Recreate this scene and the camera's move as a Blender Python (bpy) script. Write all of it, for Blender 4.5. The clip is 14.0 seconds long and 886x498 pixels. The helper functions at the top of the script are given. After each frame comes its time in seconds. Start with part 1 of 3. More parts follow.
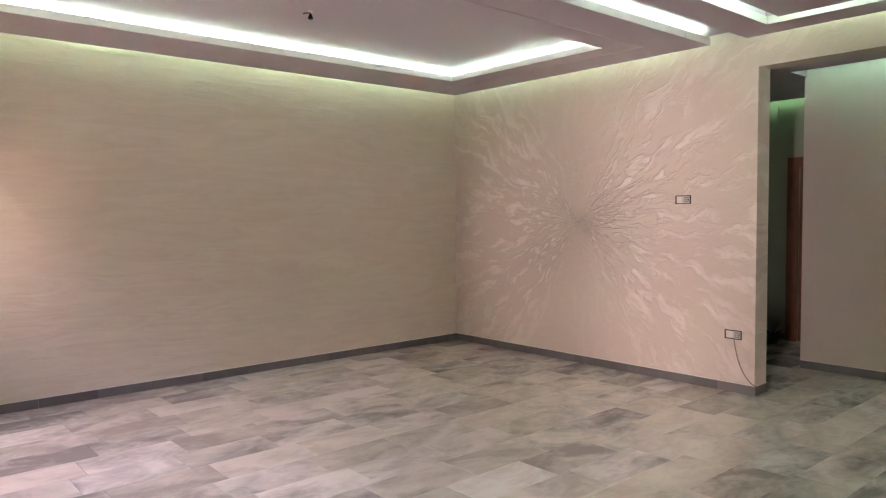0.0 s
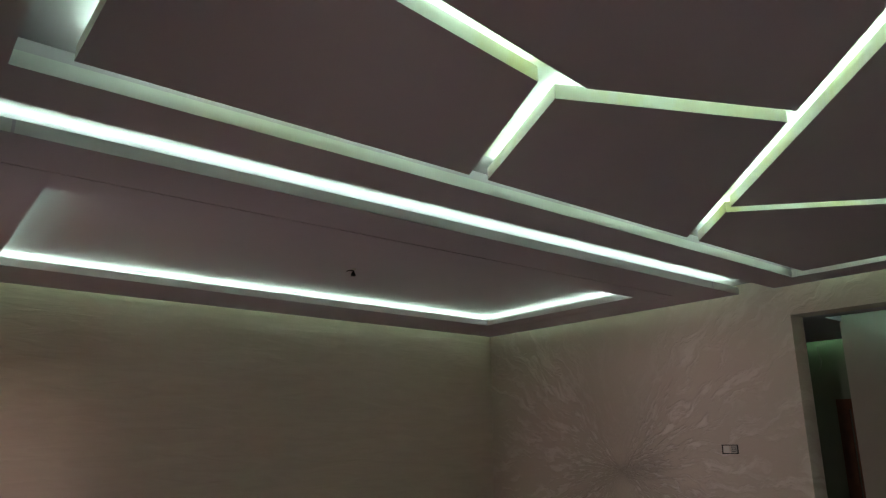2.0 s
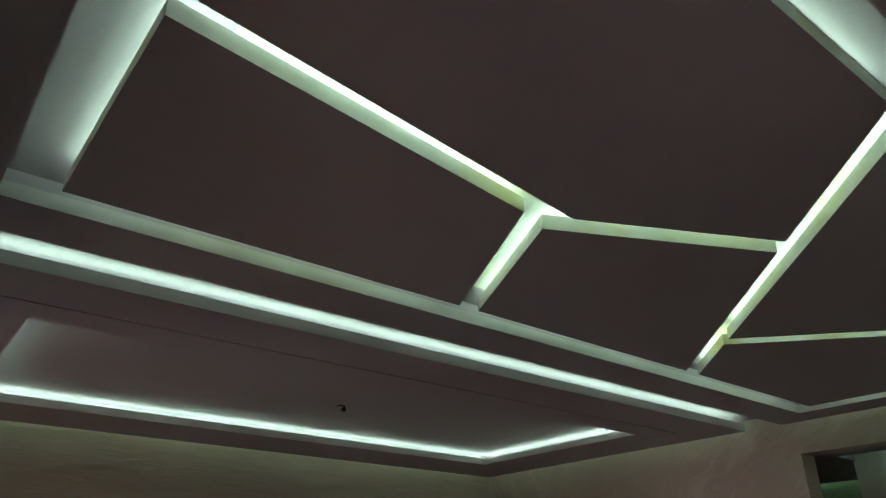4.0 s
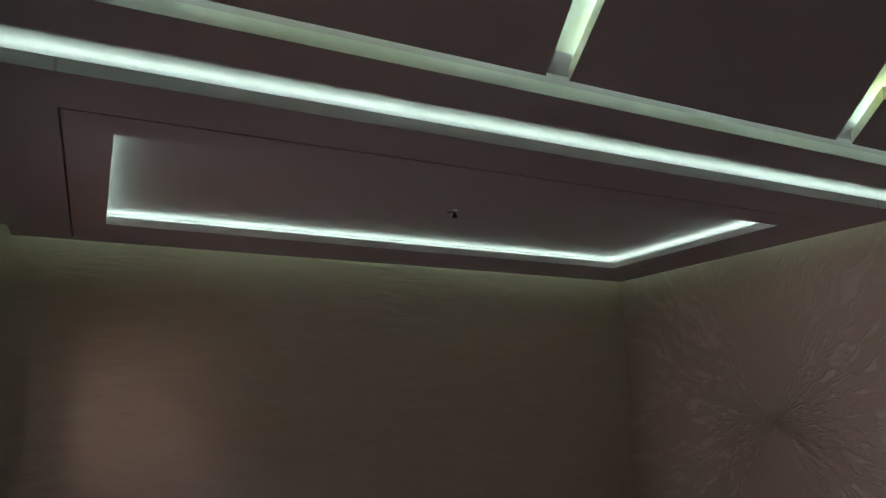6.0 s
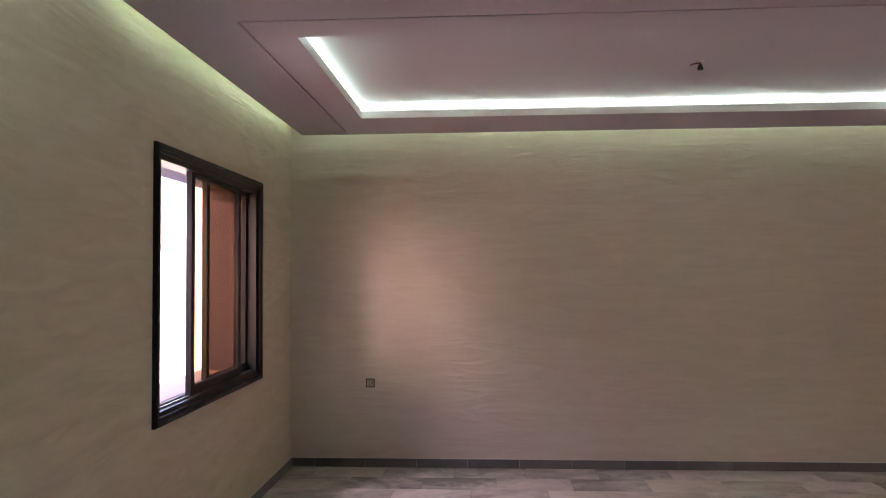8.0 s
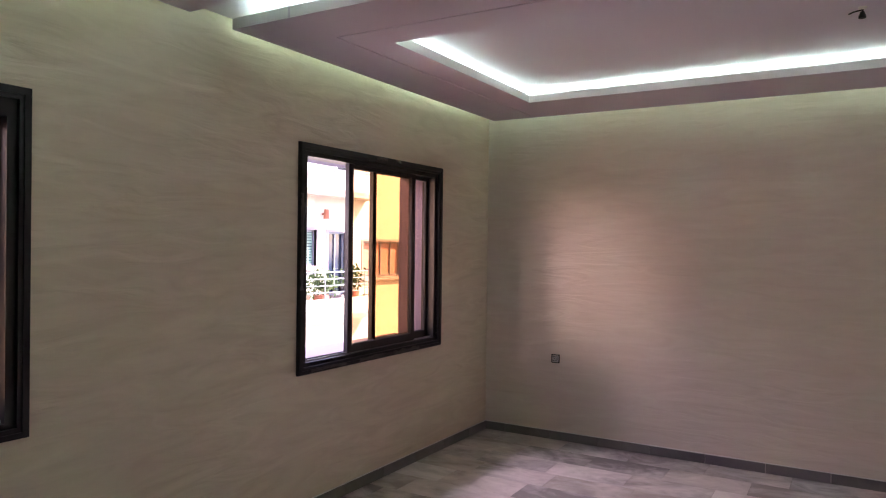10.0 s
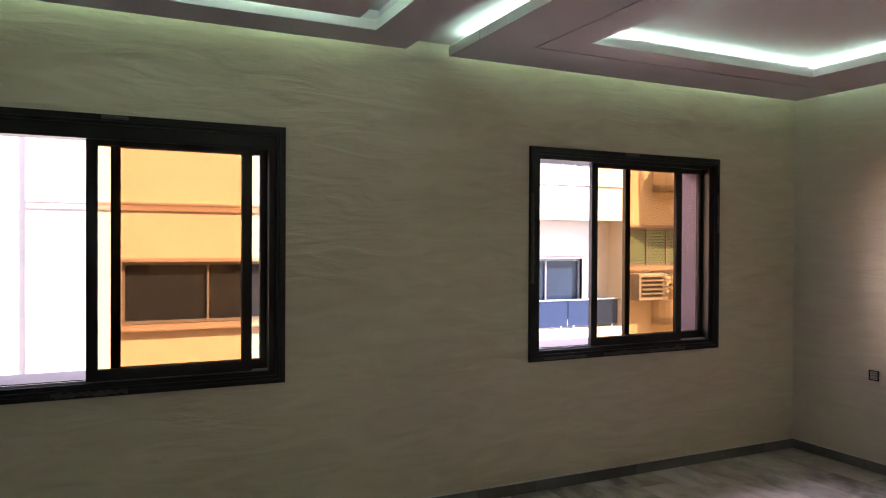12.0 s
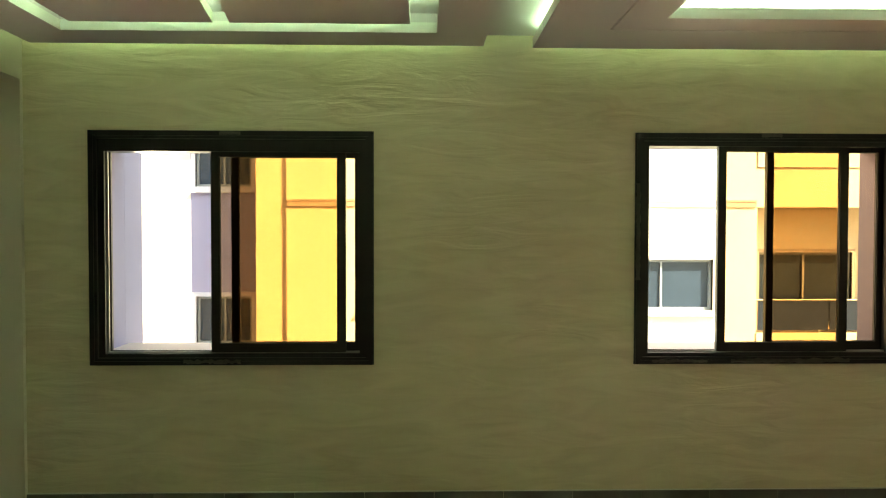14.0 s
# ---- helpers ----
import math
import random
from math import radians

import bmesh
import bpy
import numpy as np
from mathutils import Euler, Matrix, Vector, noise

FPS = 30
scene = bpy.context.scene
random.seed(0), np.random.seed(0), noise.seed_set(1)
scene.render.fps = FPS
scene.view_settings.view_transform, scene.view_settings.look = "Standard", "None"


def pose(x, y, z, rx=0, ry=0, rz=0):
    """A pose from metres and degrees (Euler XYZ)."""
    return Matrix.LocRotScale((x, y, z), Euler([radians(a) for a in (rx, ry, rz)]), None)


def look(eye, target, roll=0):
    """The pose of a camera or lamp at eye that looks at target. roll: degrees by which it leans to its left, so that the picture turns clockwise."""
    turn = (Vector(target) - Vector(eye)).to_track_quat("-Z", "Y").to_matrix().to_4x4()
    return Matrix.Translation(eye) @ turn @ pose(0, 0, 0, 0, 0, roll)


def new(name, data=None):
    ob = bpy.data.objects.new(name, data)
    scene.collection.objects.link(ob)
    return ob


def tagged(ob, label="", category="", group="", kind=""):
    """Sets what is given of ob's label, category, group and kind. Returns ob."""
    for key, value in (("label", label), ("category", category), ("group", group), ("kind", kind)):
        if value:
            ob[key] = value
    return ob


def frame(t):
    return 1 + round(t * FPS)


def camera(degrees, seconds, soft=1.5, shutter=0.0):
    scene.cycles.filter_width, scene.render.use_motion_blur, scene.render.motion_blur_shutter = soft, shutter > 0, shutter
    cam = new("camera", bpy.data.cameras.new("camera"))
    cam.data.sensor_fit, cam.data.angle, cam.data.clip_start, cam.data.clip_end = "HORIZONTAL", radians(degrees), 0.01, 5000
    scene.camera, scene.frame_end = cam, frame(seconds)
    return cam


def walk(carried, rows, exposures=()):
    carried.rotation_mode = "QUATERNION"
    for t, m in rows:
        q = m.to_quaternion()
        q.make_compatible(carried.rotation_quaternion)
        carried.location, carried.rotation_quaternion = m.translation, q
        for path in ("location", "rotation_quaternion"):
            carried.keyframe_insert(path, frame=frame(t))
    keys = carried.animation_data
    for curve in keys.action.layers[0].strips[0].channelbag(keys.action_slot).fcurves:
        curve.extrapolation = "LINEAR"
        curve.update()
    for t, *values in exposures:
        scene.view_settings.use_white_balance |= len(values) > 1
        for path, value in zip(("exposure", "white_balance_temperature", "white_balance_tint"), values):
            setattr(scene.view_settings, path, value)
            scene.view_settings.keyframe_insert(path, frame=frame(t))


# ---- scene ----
cam = camera(64.1, 14.0, soft=1.15)
PATH = [
    (0, (0.332, -6.138, 1.472), (1.642, -4.630, 1.373), -0.5),
    (0.5, (0.308, -6.164, 1.526), (1.558, -4.603, 1.466), -0.9),
    (1, (0.293, -6.197, 1.57), (1.523, -4.633, 1.771), -0.7),
    (1.5, (0.283, -6.2, 1.624), (1.497, -4.659, 2.012), -0.5),
    (2, (0.288, -6.207, 1.649), (1.48, -4.689, 2.174), -0.3),
    (2.5, (0.292, -6.203, 1.665), (1.458, -4.717, 2.325), -0.3),
    (2.7, (0.293, -6.208, 1.672), (1.445, -4.735, 2.381), -0.2),
    (4.8, (0.421, -6.142, 1.636), (1.53, -4.737, 2.53), -0.3),
    (5, (0.439, -6.12, 1.628), (1.565, -4.684, 2.446), -0.5),
    (5.5, (0.572, -6.029, 1.617), (1.678, -4.463, 2.187), -0.8),
    (6, (0.754, -6.02, 1.593), (1.614, -4.263, 2.011), -0.7),
    (6.5, (1.019, -6.16, 1.54), (1.672, -4.29, 1.817), -0.5),
    (7, (1.234, -6.146, 1.591), (1.604, -4.187, 1.744), -0.3),
    (7.5, (1.458, -6.095, 1.625), (1.58, -4.1, 1.71), -0.0),
    (7.7, (1.521, -6.059, 1.647), (1.546, -4.061, 1.718), -0.1),
    (9.8, (2.882, -5.852, 1.646), (1.965, -4.075, 1.652), 0.3),
    (10, (2.982, -5.835, 1.689), (1.962, -4.115, 1.678), 0.7),
    (10.5, (3.273, -5.714, 1.653), (2.032, -4.145, 1.644), 0.3),
    (11, (3.592, -5.549, 1.654), (2.165, -4.148, 1.642), 0.5),
    (11.5, (3.843, -5.387, 1.655), (2.197, -4.251, 1.646), 0.2),
    (12, (4.019, -5.09, 1.673), (2.211, -4.235, 1.653), 0.3),
    (12.5, (4.168, -4.762, 1.706), (2.27, -4.131, 1.668), 0.4),
    (13, (4.278, -4.423, 1.722), (2.317, -4.035, 1.68), 0.2),
    (13.5, (4.295, -4.125, 1.734), (2.303, -3.949, 1.68), 0.1),
    (14, (4.394, -3.858, 1.701), (2.395, -3.811, 1.651), 0.1),
]

# exposure follows the phone's metering
EXPOSURES = [(0, 4.25, 6550, 28), (0.5, 3.9, 6550, 28), (1.0, 3.25, 6500, 26), (1.5, 2.75, 6450, 24), (2, 2.2, 6400, 21), (2.7, 1.75, 6400, 19), (5, 1.32, 6350, 21), (5.5, 1.15, 6350, 23), (6, 1.5, 6400, 26),
             (6.6, 2.42, 6500, 34), (7.5, 3.4, 6600, 35), (10, 3.5, 6250, 37), (11, 3.65, 6150, 33), (11.5, 3.22, 6200, 23), (12, 3.15, 6300, 20), (12.6, 3.33, 6550, 19), (13.2, 3.3, 7450, 7), (14, 3.55, 9450, -16)]
walk(cam, [(t, look(e, g, r)) for t, e, g, r in PATH], EXPOSURES)

# ---- light ----
world = bpy.data.worlds.new("world")
scene.world = world
world.use_nodes = True
wn = world.node_tree
sky = wn.nodes.new("ShaderNodeTexSky")
sky.sky_type = "NISHITA"
sky.sun_disc = False
sky.dust_density = 0.8
sky.sun_elevation = radians(46)
sky.sun_rotation = radians(35)
wn.nodes["Background"].inputs["Strength"].default_value = 0.125
wn.links.new(sky.outputs["Color"], wn.nodes["Background"].inputs["Color"])

sun = new("sun", bpy.data.lights.new("sun", "SUN"))
sun.data.energy = 3.8
sun.data.angle = radians(0.5)
sun.data.color = (1.0, 0.95, 0.88)
sun.matrix_world = look((28, 40, 50), (0, 0, 0))

# added area lamps in the street stand in for sky light through the two windows: (lamp, aim, watts, width, height,
# colour)
SKY_FILLS = [
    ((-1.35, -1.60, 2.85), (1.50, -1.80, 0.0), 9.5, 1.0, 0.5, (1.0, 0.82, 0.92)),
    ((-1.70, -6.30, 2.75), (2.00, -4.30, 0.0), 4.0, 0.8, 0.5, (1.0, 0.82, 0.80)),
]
for spot, aim, watts, wide, high, tone in SKY_FILLS:
    fill_lamp = new("sky_fill_lamp", bpy.data.lights.new("sky_fill_lamp", "AREA"))
    fill_lamp.data.shape, fill_lamp.data.size, fill_lamp.data.size_y = "RECTANGLE", wide, high
    fill_lamp.data.energy = watts
    fill_lamp.data.color = tone
    fill_lamp.matrix_world = look(spot, aim)

# added spot lamps in the street, as if sunlight were thrown back: a patch through window_2 onto the bare wall, a fill
# through window_1 onto the starburst wall
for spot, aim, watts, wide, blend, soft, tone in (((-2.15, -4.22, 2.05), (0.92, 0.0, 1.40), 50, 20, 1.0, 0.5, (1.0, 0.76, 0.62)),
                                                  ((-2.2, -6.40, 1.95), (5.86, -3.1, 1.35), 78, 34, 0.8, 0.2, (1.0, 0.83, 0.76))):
    added_spot = new("added_spot_lamp", bpy.data.lights.new("added_spot_lamp", "SPOT"))
    added_spot.data.energy = watts
    added_spot.data.color = tone
    added_spot.data.spot_size = radians(wide)
    added_spot.data.spot_blend = blend
    added_spot.data.shadow_soft_size = soft
    added_spot.matrix_world = look(spot, aim)

LED_WALL = 1.85      # strips that wash the walls
LED_BRIGHT = 3.1    # tray and slot strips
LED_GROOVE = 2.8     # strips between the angular panels
LED_HALL = 2.7
LED_COLOUR = (0.59, 1.0, 0.66)


# ---- materials ----
def nodes_of(name):
    m = bpy.data.materials.new(name)
    m.use_nodes = True
    return m, m.node_tree.nodes, m.node_tree.links, m.node_tree.nodes["Principled BSDF"]


def ramp(ns, ls, source, stops):
    r = ns.new("ShaderNodeValToRGB")
    while len(r.color_ramp.elements) < len(stops):
        r.color_ramp.elements.new(0.5)
    for e, (p, c) in zip(r.color_ramp.elements, stops):
        e.position, e.color = p, (*c, 1)
    ls.new(source, r.inputs["Fac"])
    return r.outputs["Color"]


def noise_tex(ns, ls, vector, scale, detail=4.0, rough=0.55, distort=0.0):
    n = ns.new("ShaderNodeTexNoise")
    n.inputs["Scale"].default_value = scale
    n.inputs["Detail"].default_value = detail
    n.inputs["Roughness"].default_value = rough
    n.inputs["Distortion"].default_value = distort
    if vector is not None:
        ls.new(vector, n.inputs["Vector"])
    return n.outputs["Fac"]


def mapped(ns, ls, source, scale=(1, 1, 1), rot=(0, 0, 0)):
    m = ns.new("ShaderNodeMapping")
    m.inputs["Scale"].default_value = scale
    m.inputs["Rotation"].default_value = rot
    ls.new(source, m.inputs["Vector"])
    return m.outputs["Vector"]


def bump(ns, ls, bsdf, height, strength, distance):
    b = ns.new("ShaderNodeBump")
    b.inputs["Strength"].default_value = strength
    b.inputs["Distance"].default_value = distance
    ls.new(height, b.inputs["Height"])
    ls.new(b.outputs["Normal"], bsdf.inputs["Normal"])
    return b


def math_node(ns, ls, op, a, b=None):
    n = ns.new("ShaderNodeMath")
    n.operation = op
    for i, v in enumerate((a, b)):
        if v is None:
            continue
        if isinstance(v, (int, float)):
            n.inputs[i].default_value = v
        else:
            ls.new(v, n.inputs[i])
    return n.outputs[0]


def mix_colour(ns, ls, fac, a, b, blend="MIX"):
    m = ns.new("ShaderNodeMix")
    m.data_type, m.blend_type = "RGBA", blend
    for sock, v in ((m.inputs[0], fac), (m.inputs[6], a), (m.inputs[7], b)):
        if isinstance(v, tuple):
            sock.default_value = (*v, 1)
        elif isinstance(v, (int, float)):
            sock.default_value = v
        else:
            ls.new(v, sock)
    return m.outputs[2]


def plain(name, colour, rough=0.6, metal=0.0, vary=0.08, scale=8.0, relief=0.15, depth=0.002, coat=0.0):
    m, ns, ls, b = nodes_of(name)
    co = ns.new("ShaderNodeTexCoord").outputs["Object"]
    n1 = noise_tex(ns, ls, co, scale, 6)
    n2 = noise_tex(ns, ls, co, scale * 0.13, 3)
    f = math_node(ns, ls, "ADD", math_node(ns, ls, "MULTIPLY", n1, 0.5), math_node(ns, ls, "MULTIPLY", n2, 0.5))
    lo = tuple(c * (1 - vary) for c in colour)
    hi = tuple(min(1, c * (1 + vary)) for c in colour)
    ls.new(ramp(ns, ls, f, [(0.3, lo), (0.7, hi)]), b.inputs["Base Color"])
    b.inputs["Roughness"].default_value = rough
    b.inputs["Metallic"].default_value = metal
    b.inputs["Coat Weight"].default_value = coat
    if relief:
        bump(ns, ls, b, noise_tex(ns, ls, co, scale * 6, 4), relief, depth)
    return m


def pearl_plaster(name, axis):
    """Brushed decorative plaster: wavy strokes along the wall, slight sheen. axis: the wall's run, 'x' or 'y'."""
    m, ns, ls, b = nodes_of(name)
    co = ns.new("ShaderNodeTexCoord").outputs["Object"]
    stretch = (1.9, 5.0, 12.0) if axis == "x" else (5.0, 1.9, 10.0)
    strokes = noise_tex(ns, ls, mapped(ns, ls, co, stretch, (0.16, 0, 0) if axis == "y" else (0, 0.06, 0)), 1.0, 4, 0.5, 1.6)
    fine_stretch = (4, 9, 60) if axis == "x" else (9, 4, 60)
    fine = noise_tex(ns, ls, mapped(ns, ls, co, fine_stretch), 1.0, 5, 0.6, 0.6)
    cloud = noise_tex(ns, ls, co, 0.9, 4, 0.6)
    lo, hi = ((0.685, 0.60, 0.515), (0.765, 0.685, 0.60)) if axis == "x" else ((0.645, 0.555, 0.41), (0.76, 0.67, 0.515))
    base = ramp(ns, ls, strokes, [(0.30, lo), (0.70, hi)])
    base = mix_colour(ns, ls, math_node(ns, ls, "MULTIPLY", cloud, 0.35), base, (0.64, 0.555, 0.445))
    ls.new(base, b.inputs["Base Color"])
    ls.new(math_node(ns, ls, "ADD", 0.47, math_node(ns, ls, "MULTIPLY", strokes, -0.14)), b.inputs["Roughness"])
    b.inputs["Specular IOR Level"].default_value = 0.55
    h = math_node(ns, ls, "ADD", strokes, math_node(ns, ls, "MULTIPLY", fine, 0.12))
    bump(ns, ls, b, h, 0.42 if axis == "x" else 0.7, 0.014)
    return m


def starburst_plaster(name, cy, cz):
    """Decorative plaster whose trowel strokes fan out from one point of the wall."""
    m, ns, ls, b = nodes_of(name)
    co = ns.new("ShaderNodeTexCoord").outputs["Object"]
    sep = ns.new("ShaderNodeSeparateXYZ")
    ls.new(co, sep.inputs[0])
    wob = noise_tex(ns, ls, co, 2.6, 3)
    dy = math_node(ns, ls, "SUBTRACT", sep.outputs[1], cy)
    dz = math_node(ns, ls, "SUBTRACT", sep.outputs[2], cz)
    r = math_node(ns, ls, "SQRT", math_node(ns, ls, "ADD", math_node(ns, ls, "MULTIPLY", dy, dy),
                                            math_node(ns, ls, "ADD", math_node(ns, ls, "MULTIPLY", dz, dz), 0.0004)))
    ang = math_node(ns, ls, "ADD", math_node(ns, ls, "ARCTAN2", dz, dy),
                    math_node(ns, ls, "MULTIPLY", math_node(ns, ls, "SUBTRACT", wob, 0.5), 0.22))
    lr = math_node(ns, ls, "LOGARITHM", math_node(ns, ls, "ADD", r, 0.06), 2.718)
    vec = ns.new("ShaderNodeCombineXYZ")
    ls.new(math_node(ns, ls, "MULTIPLY", math_node(ns, ls, "COSINE", ang), 8.5), vec.inputs[0])
    ls.new(math_node(ns, ls, "MULTIPLY", math_node(ns, ls, "SINE", ang), 8.5), vec.inputs[1])
    ls.new(math_node(ns, ls, "MULTIPLY", lr, 2.5), vec.inputs[2])
    petals = noise_tex(ns, ls, vec.outputs[0], 1.7, 4, 0.62, 0.5)
    fine = noise_tex(ns, ls, vec.outputs[0], 6.0, 3, 0.5)
    grain = noise_tex(ns, ls, co, 45, 4)
    # strokes fade out toward the ceiling line and the far ends of the fan
    reach = ns.new("ShaderNodeMapRange")
    reach.inputs["From Min"].default_value, reach.inputs["From Max"].default_value = 0.6, 2.5
    reach.inputs["To Min"].default_value, reach.inputs["To Max"].default_value = 1.0, 0.18
    ls.new(r, reach.inputs["Value"])
    crisp = ns.new("ShaderNodeMapRange")
    crisp.interpolation_type = "SMOOTHSTEP"
    crisp.inputs["From Min"].default_value, crisp.inputs["From Max"].default_value = 0.46, 0.64
    ls.new(petals, crisp.inputs["Value"])
    fan = ns.new("ShaderNodeMapRange")
    fan.interpolation_type = "SMOOTHSTEP"
    fan.inputs["From Min"].default_value, fan.inputs["From Max"].default_value = 0.30, 0.80
    fan.inputs["To Min"].default_value = 0.14
    ls.new(math_node(ns, ls, "ABSOLUTE", math_node(ns, ls, "COSINE", ang)), fan.inputs["Value"])
    k = math_node(ns, ls, "MULTIPLY", math_node(ns, ls, "MULTIPLY", crisp.outputs[0], reach.outputs[0]), fan.outputs[0])
    # the strokes' lighter colour also carries their pearl sheen, strongest sideways
    base = mix_colour(ns, ls, k, (0.65, 0.57, 0.50), (0.89, 0.83, 0.775))
    base = mix_colour(ns, ls, math_node(ns, ls, "MULTIPLY", fine, 0.25), base, (0.66, 0.57, 0.50))
    ls.new(base, b.inputs["Base Color"])
    ls.new(math_node(ns, ls, "SUBTRACT", 0.55, math_node(ns, ls, "MULTIPLY", k, 0.20)), b.inputs["Roughness"])
    b.inputs["Specular IOR Level"].default_value = 0.55
    h = math_node(ns, ls, "ADD", math_node(ns, ls, "MULTIPLY", k, 1.0),
                  math_node(ns, ls, "ADD", math_node(ns, ls, "MULTIPLY", fine, 0.35), math_node(ns, ls, "MULTIPLY", grain, 0.12)))
    bump(ns, ls, b, h, 0.85, 0.014)
    return m


def marble(name, dark, light, rough, spread):
    """Cloudy marble; each piece has its own tone, warmth, and its own turn of the veins."""
    m, ns, ls, b = nodes_of(name)
    co = ns.new("ShaderNodeTexCoord").outputs["Object"]
    rnd = ns.new("ShaderNodeObjectInfo").outputs["Random"]
    isle = ns.new("ShaderNodeNewGeometry").outputs["Random Per Island"]
    key = math_node(ns, ls, "FRACT", math_node(ns, ls, "ADD", math_node(ns, ls, "MULTIPLY", rnd, 7.3), isle))
    key2 = math_node(ns, ls, "FRACT", math_node(ns, ls, "MULTIPLY", key, 13.7))
    off = ns.new("ShaderNodeCombineXYZ")
    ls.new(math_node(ns, ls, "MULTIPLY", key, 31.0), off.inputs[0])
    ls.new(math_node(ns, ls, "MULTIPLY", key2, 17.0), off.inputs[1])
    add = ns.new("ShaderNodeVectorMath")
    ls.new(co, add.inputs[0])
    ls.new(off.outputs[0], add.inputs[1])
    swing = ns.new("ShaderNodeCombineXYZ")
    ls.new(math_node(ns, ls, "MULTIPLY", key2, 3.14), swing.inputs[2])
    turn = ns.new("ShaderNodeMapping")
    turn.inputs["Scale"].default_value = (1.0, 1.6, 1.0)
    ls.new(add.outputs[0], turn.inputs["Vector"])
    ls.new(swing.outputs[0], turn.inputs["Rotation"])
    cloud = noise_tex(ns, ls, turn.outputs[0], 1.5, 4, 0.5, 1.2)
    vein = noise_tex(ns, ls, turn.outputs[0], 3.6, 6, 0.6, 2.6)
    f = math_node(ns, ls, "ADD", math_node(ns, ls, "MULTIPLY", cloud, 0.70),
                  math_node(ns, ls, "ADD", math_node(ns, ls, "MULTIPLY", vein, 0.30), math_node(ns, ls, "MULTIPLY", math_node(ns, ls, "SUBTRACT", key, 0.5), spread)))
    mid = tuple((a * 0.45 + c * 0.55) for a, c in zip(dark, light))
    base = ramp(ns, ls, f, [(0.33, dark), (0.49, mid), (0.64, light)])
    warm = tuple(min(1, c * k) for c, k in zip(mid, (1.16, 1.06, 0.90)))
    base = mix_colour(ns, ls, math_node(ns, ls, "MULTIPLY", key2, 0.45), base, warm)
    ls.new(base, b.inputs["Base Color"])
    ls.new(math_node(ns, ls, "ADD", rough - 0.06, math_node(ns, ls, "MULTIPLY", noise_tex(ns, ls, co, 3.0, 5), 0.16)), b.inputs["Roughness"])
    bump(ns, ls, b, noise_tex(ns, ls, co, 7.0, 3), 0.08, 0.004)
    return m


def emitter(name, strength, colour=LED_COLOUR):
    m, ns, ls, b = nodes_of(name)
    b.inputs["Base Color"].default_value = (0.9, 0.9, 0.85, 1)
    b.inputs["Emission Color"].default_value = (*colour, 1)
    b.inputs["Emission Strength"].default_value = strength
    return m


def tinted_glass(name, tint):
    m, ns, ls, b = nodes_of(name)
    out = ns["Material Output"]
    ns.remove(b)
    tr = ns.new("ShaderNodeBsdfTransparent")
    tr.inputs["Color"].default_value = (*tint, 1)
    gl = ns.new("ShaderNodeBsdfGlossy")
    gl.inputs["Roughness"].default_value = 0.06
    lw = ns.new("ShaderNodeLayerWeight")
    lw.inputs["Blend"].default_value = 0.5
    gloss = math_node(ns, ls, "ADD", 0.01, math_node(ns, ls, "MULTIPLY", math_node(ns, ls, "POWER", lw.outputs["Facing"], 5.0), 0.25))
    mx = ns.new("ShaderNodeMixShader")
    ls.new(gloss, mx.inputs[0])
    ls.new(tr.outputs[0], mx.inputs[1])
    ls.new(gl.outputs[0], mx.inputs[2])
    ls.new(mx.outputs[0], out.inputs["Surface"])
    return m


STAR_Y, STAR_Z = -1.79, 1.385
M_NORTH = pearl_plaster("brushed_plaster_along_x", "x")
M_WEST = pearl_plaster("brushed_plaster_along_y", "y")
M_STAR = starburst_plaster("starburst_plaster", STAR_Y, STAR_Z)
M_PLAIN = plain("plain_beige_plaster", (0.70, 0.63, 0.55), 0.6, vary=0.06, scale=3, relief=0.12)
M_CEIL = plain("ceiling_paint", (0.66, 0.60, 0.675), 0.75, vary=0.03, scale=2.5, relief=0.05, depth=0.001)
# darker, greener copy of the hall paint: the corridor's dimness is in the colour
M_HALL_END = plain("dimmed_corridor_paint", (0.26, 0.31, 0.22), 0.6, vary=0.06, scale=3, relief=0.08)
M_HALL = plain("hall_paint", (0.60, 0.53, 0.46), 0.6, vary=0.05, scale=3, relief=0.08)
M_FLOOR = marble("grey_marble_tile", (0.23, 0.235, 0.23), (0.80, 0.77, 0.73), 0.22, 0.20)
M_BED = plain("tile_joint_mortar", (0.42, 0.40, 0.37), 0.9, vary=0.1, scale=20)
M_SKIRT = marble("dark_grey_marble_skirting", (0.10, 0.10, 0.105), (0.20, 0.195, 0.20), 0.35, 0.25)
M_BLACK = plain("black_anodised_aluminium", (0.008, 0.008, 0.009), 0.42, 0.1, vary=0.2, scale=5, relief=0.03)
M_RUBBER = plain("black_gasket", (0.01, 0.01, 0.01), 0.7, relief=0)
M_GLASS = tinted_glass("bronze_tinted_glass", (0.80, 0.675, 0.525))
M_TAPE = plain("peeling_protective_film", (0.11, 0.10, 0.09), 0.5, vary=0.35, scale=14, relief=0.6, depth=0.004)
# dark lilac: the shade of the outer reveals is put into the colour
M_REVEAL = plain("shaded_reveal_paint", (0.155, 0.145, 0.245), 0.8, vary=0.05, scale=4)
M_FACADE = plain("off_white_facade_render", (0.66, 0.57, 0.51), 0.9, vary=0.05, scale=1.2, relief=0.2, depth=0.004)
M_FACADE2 = plain("cream_facade_render", (0.68, 0.58, 0.45), 0.9, vary=0.05, scale=1.2, relief=0.2, depth=0.004)
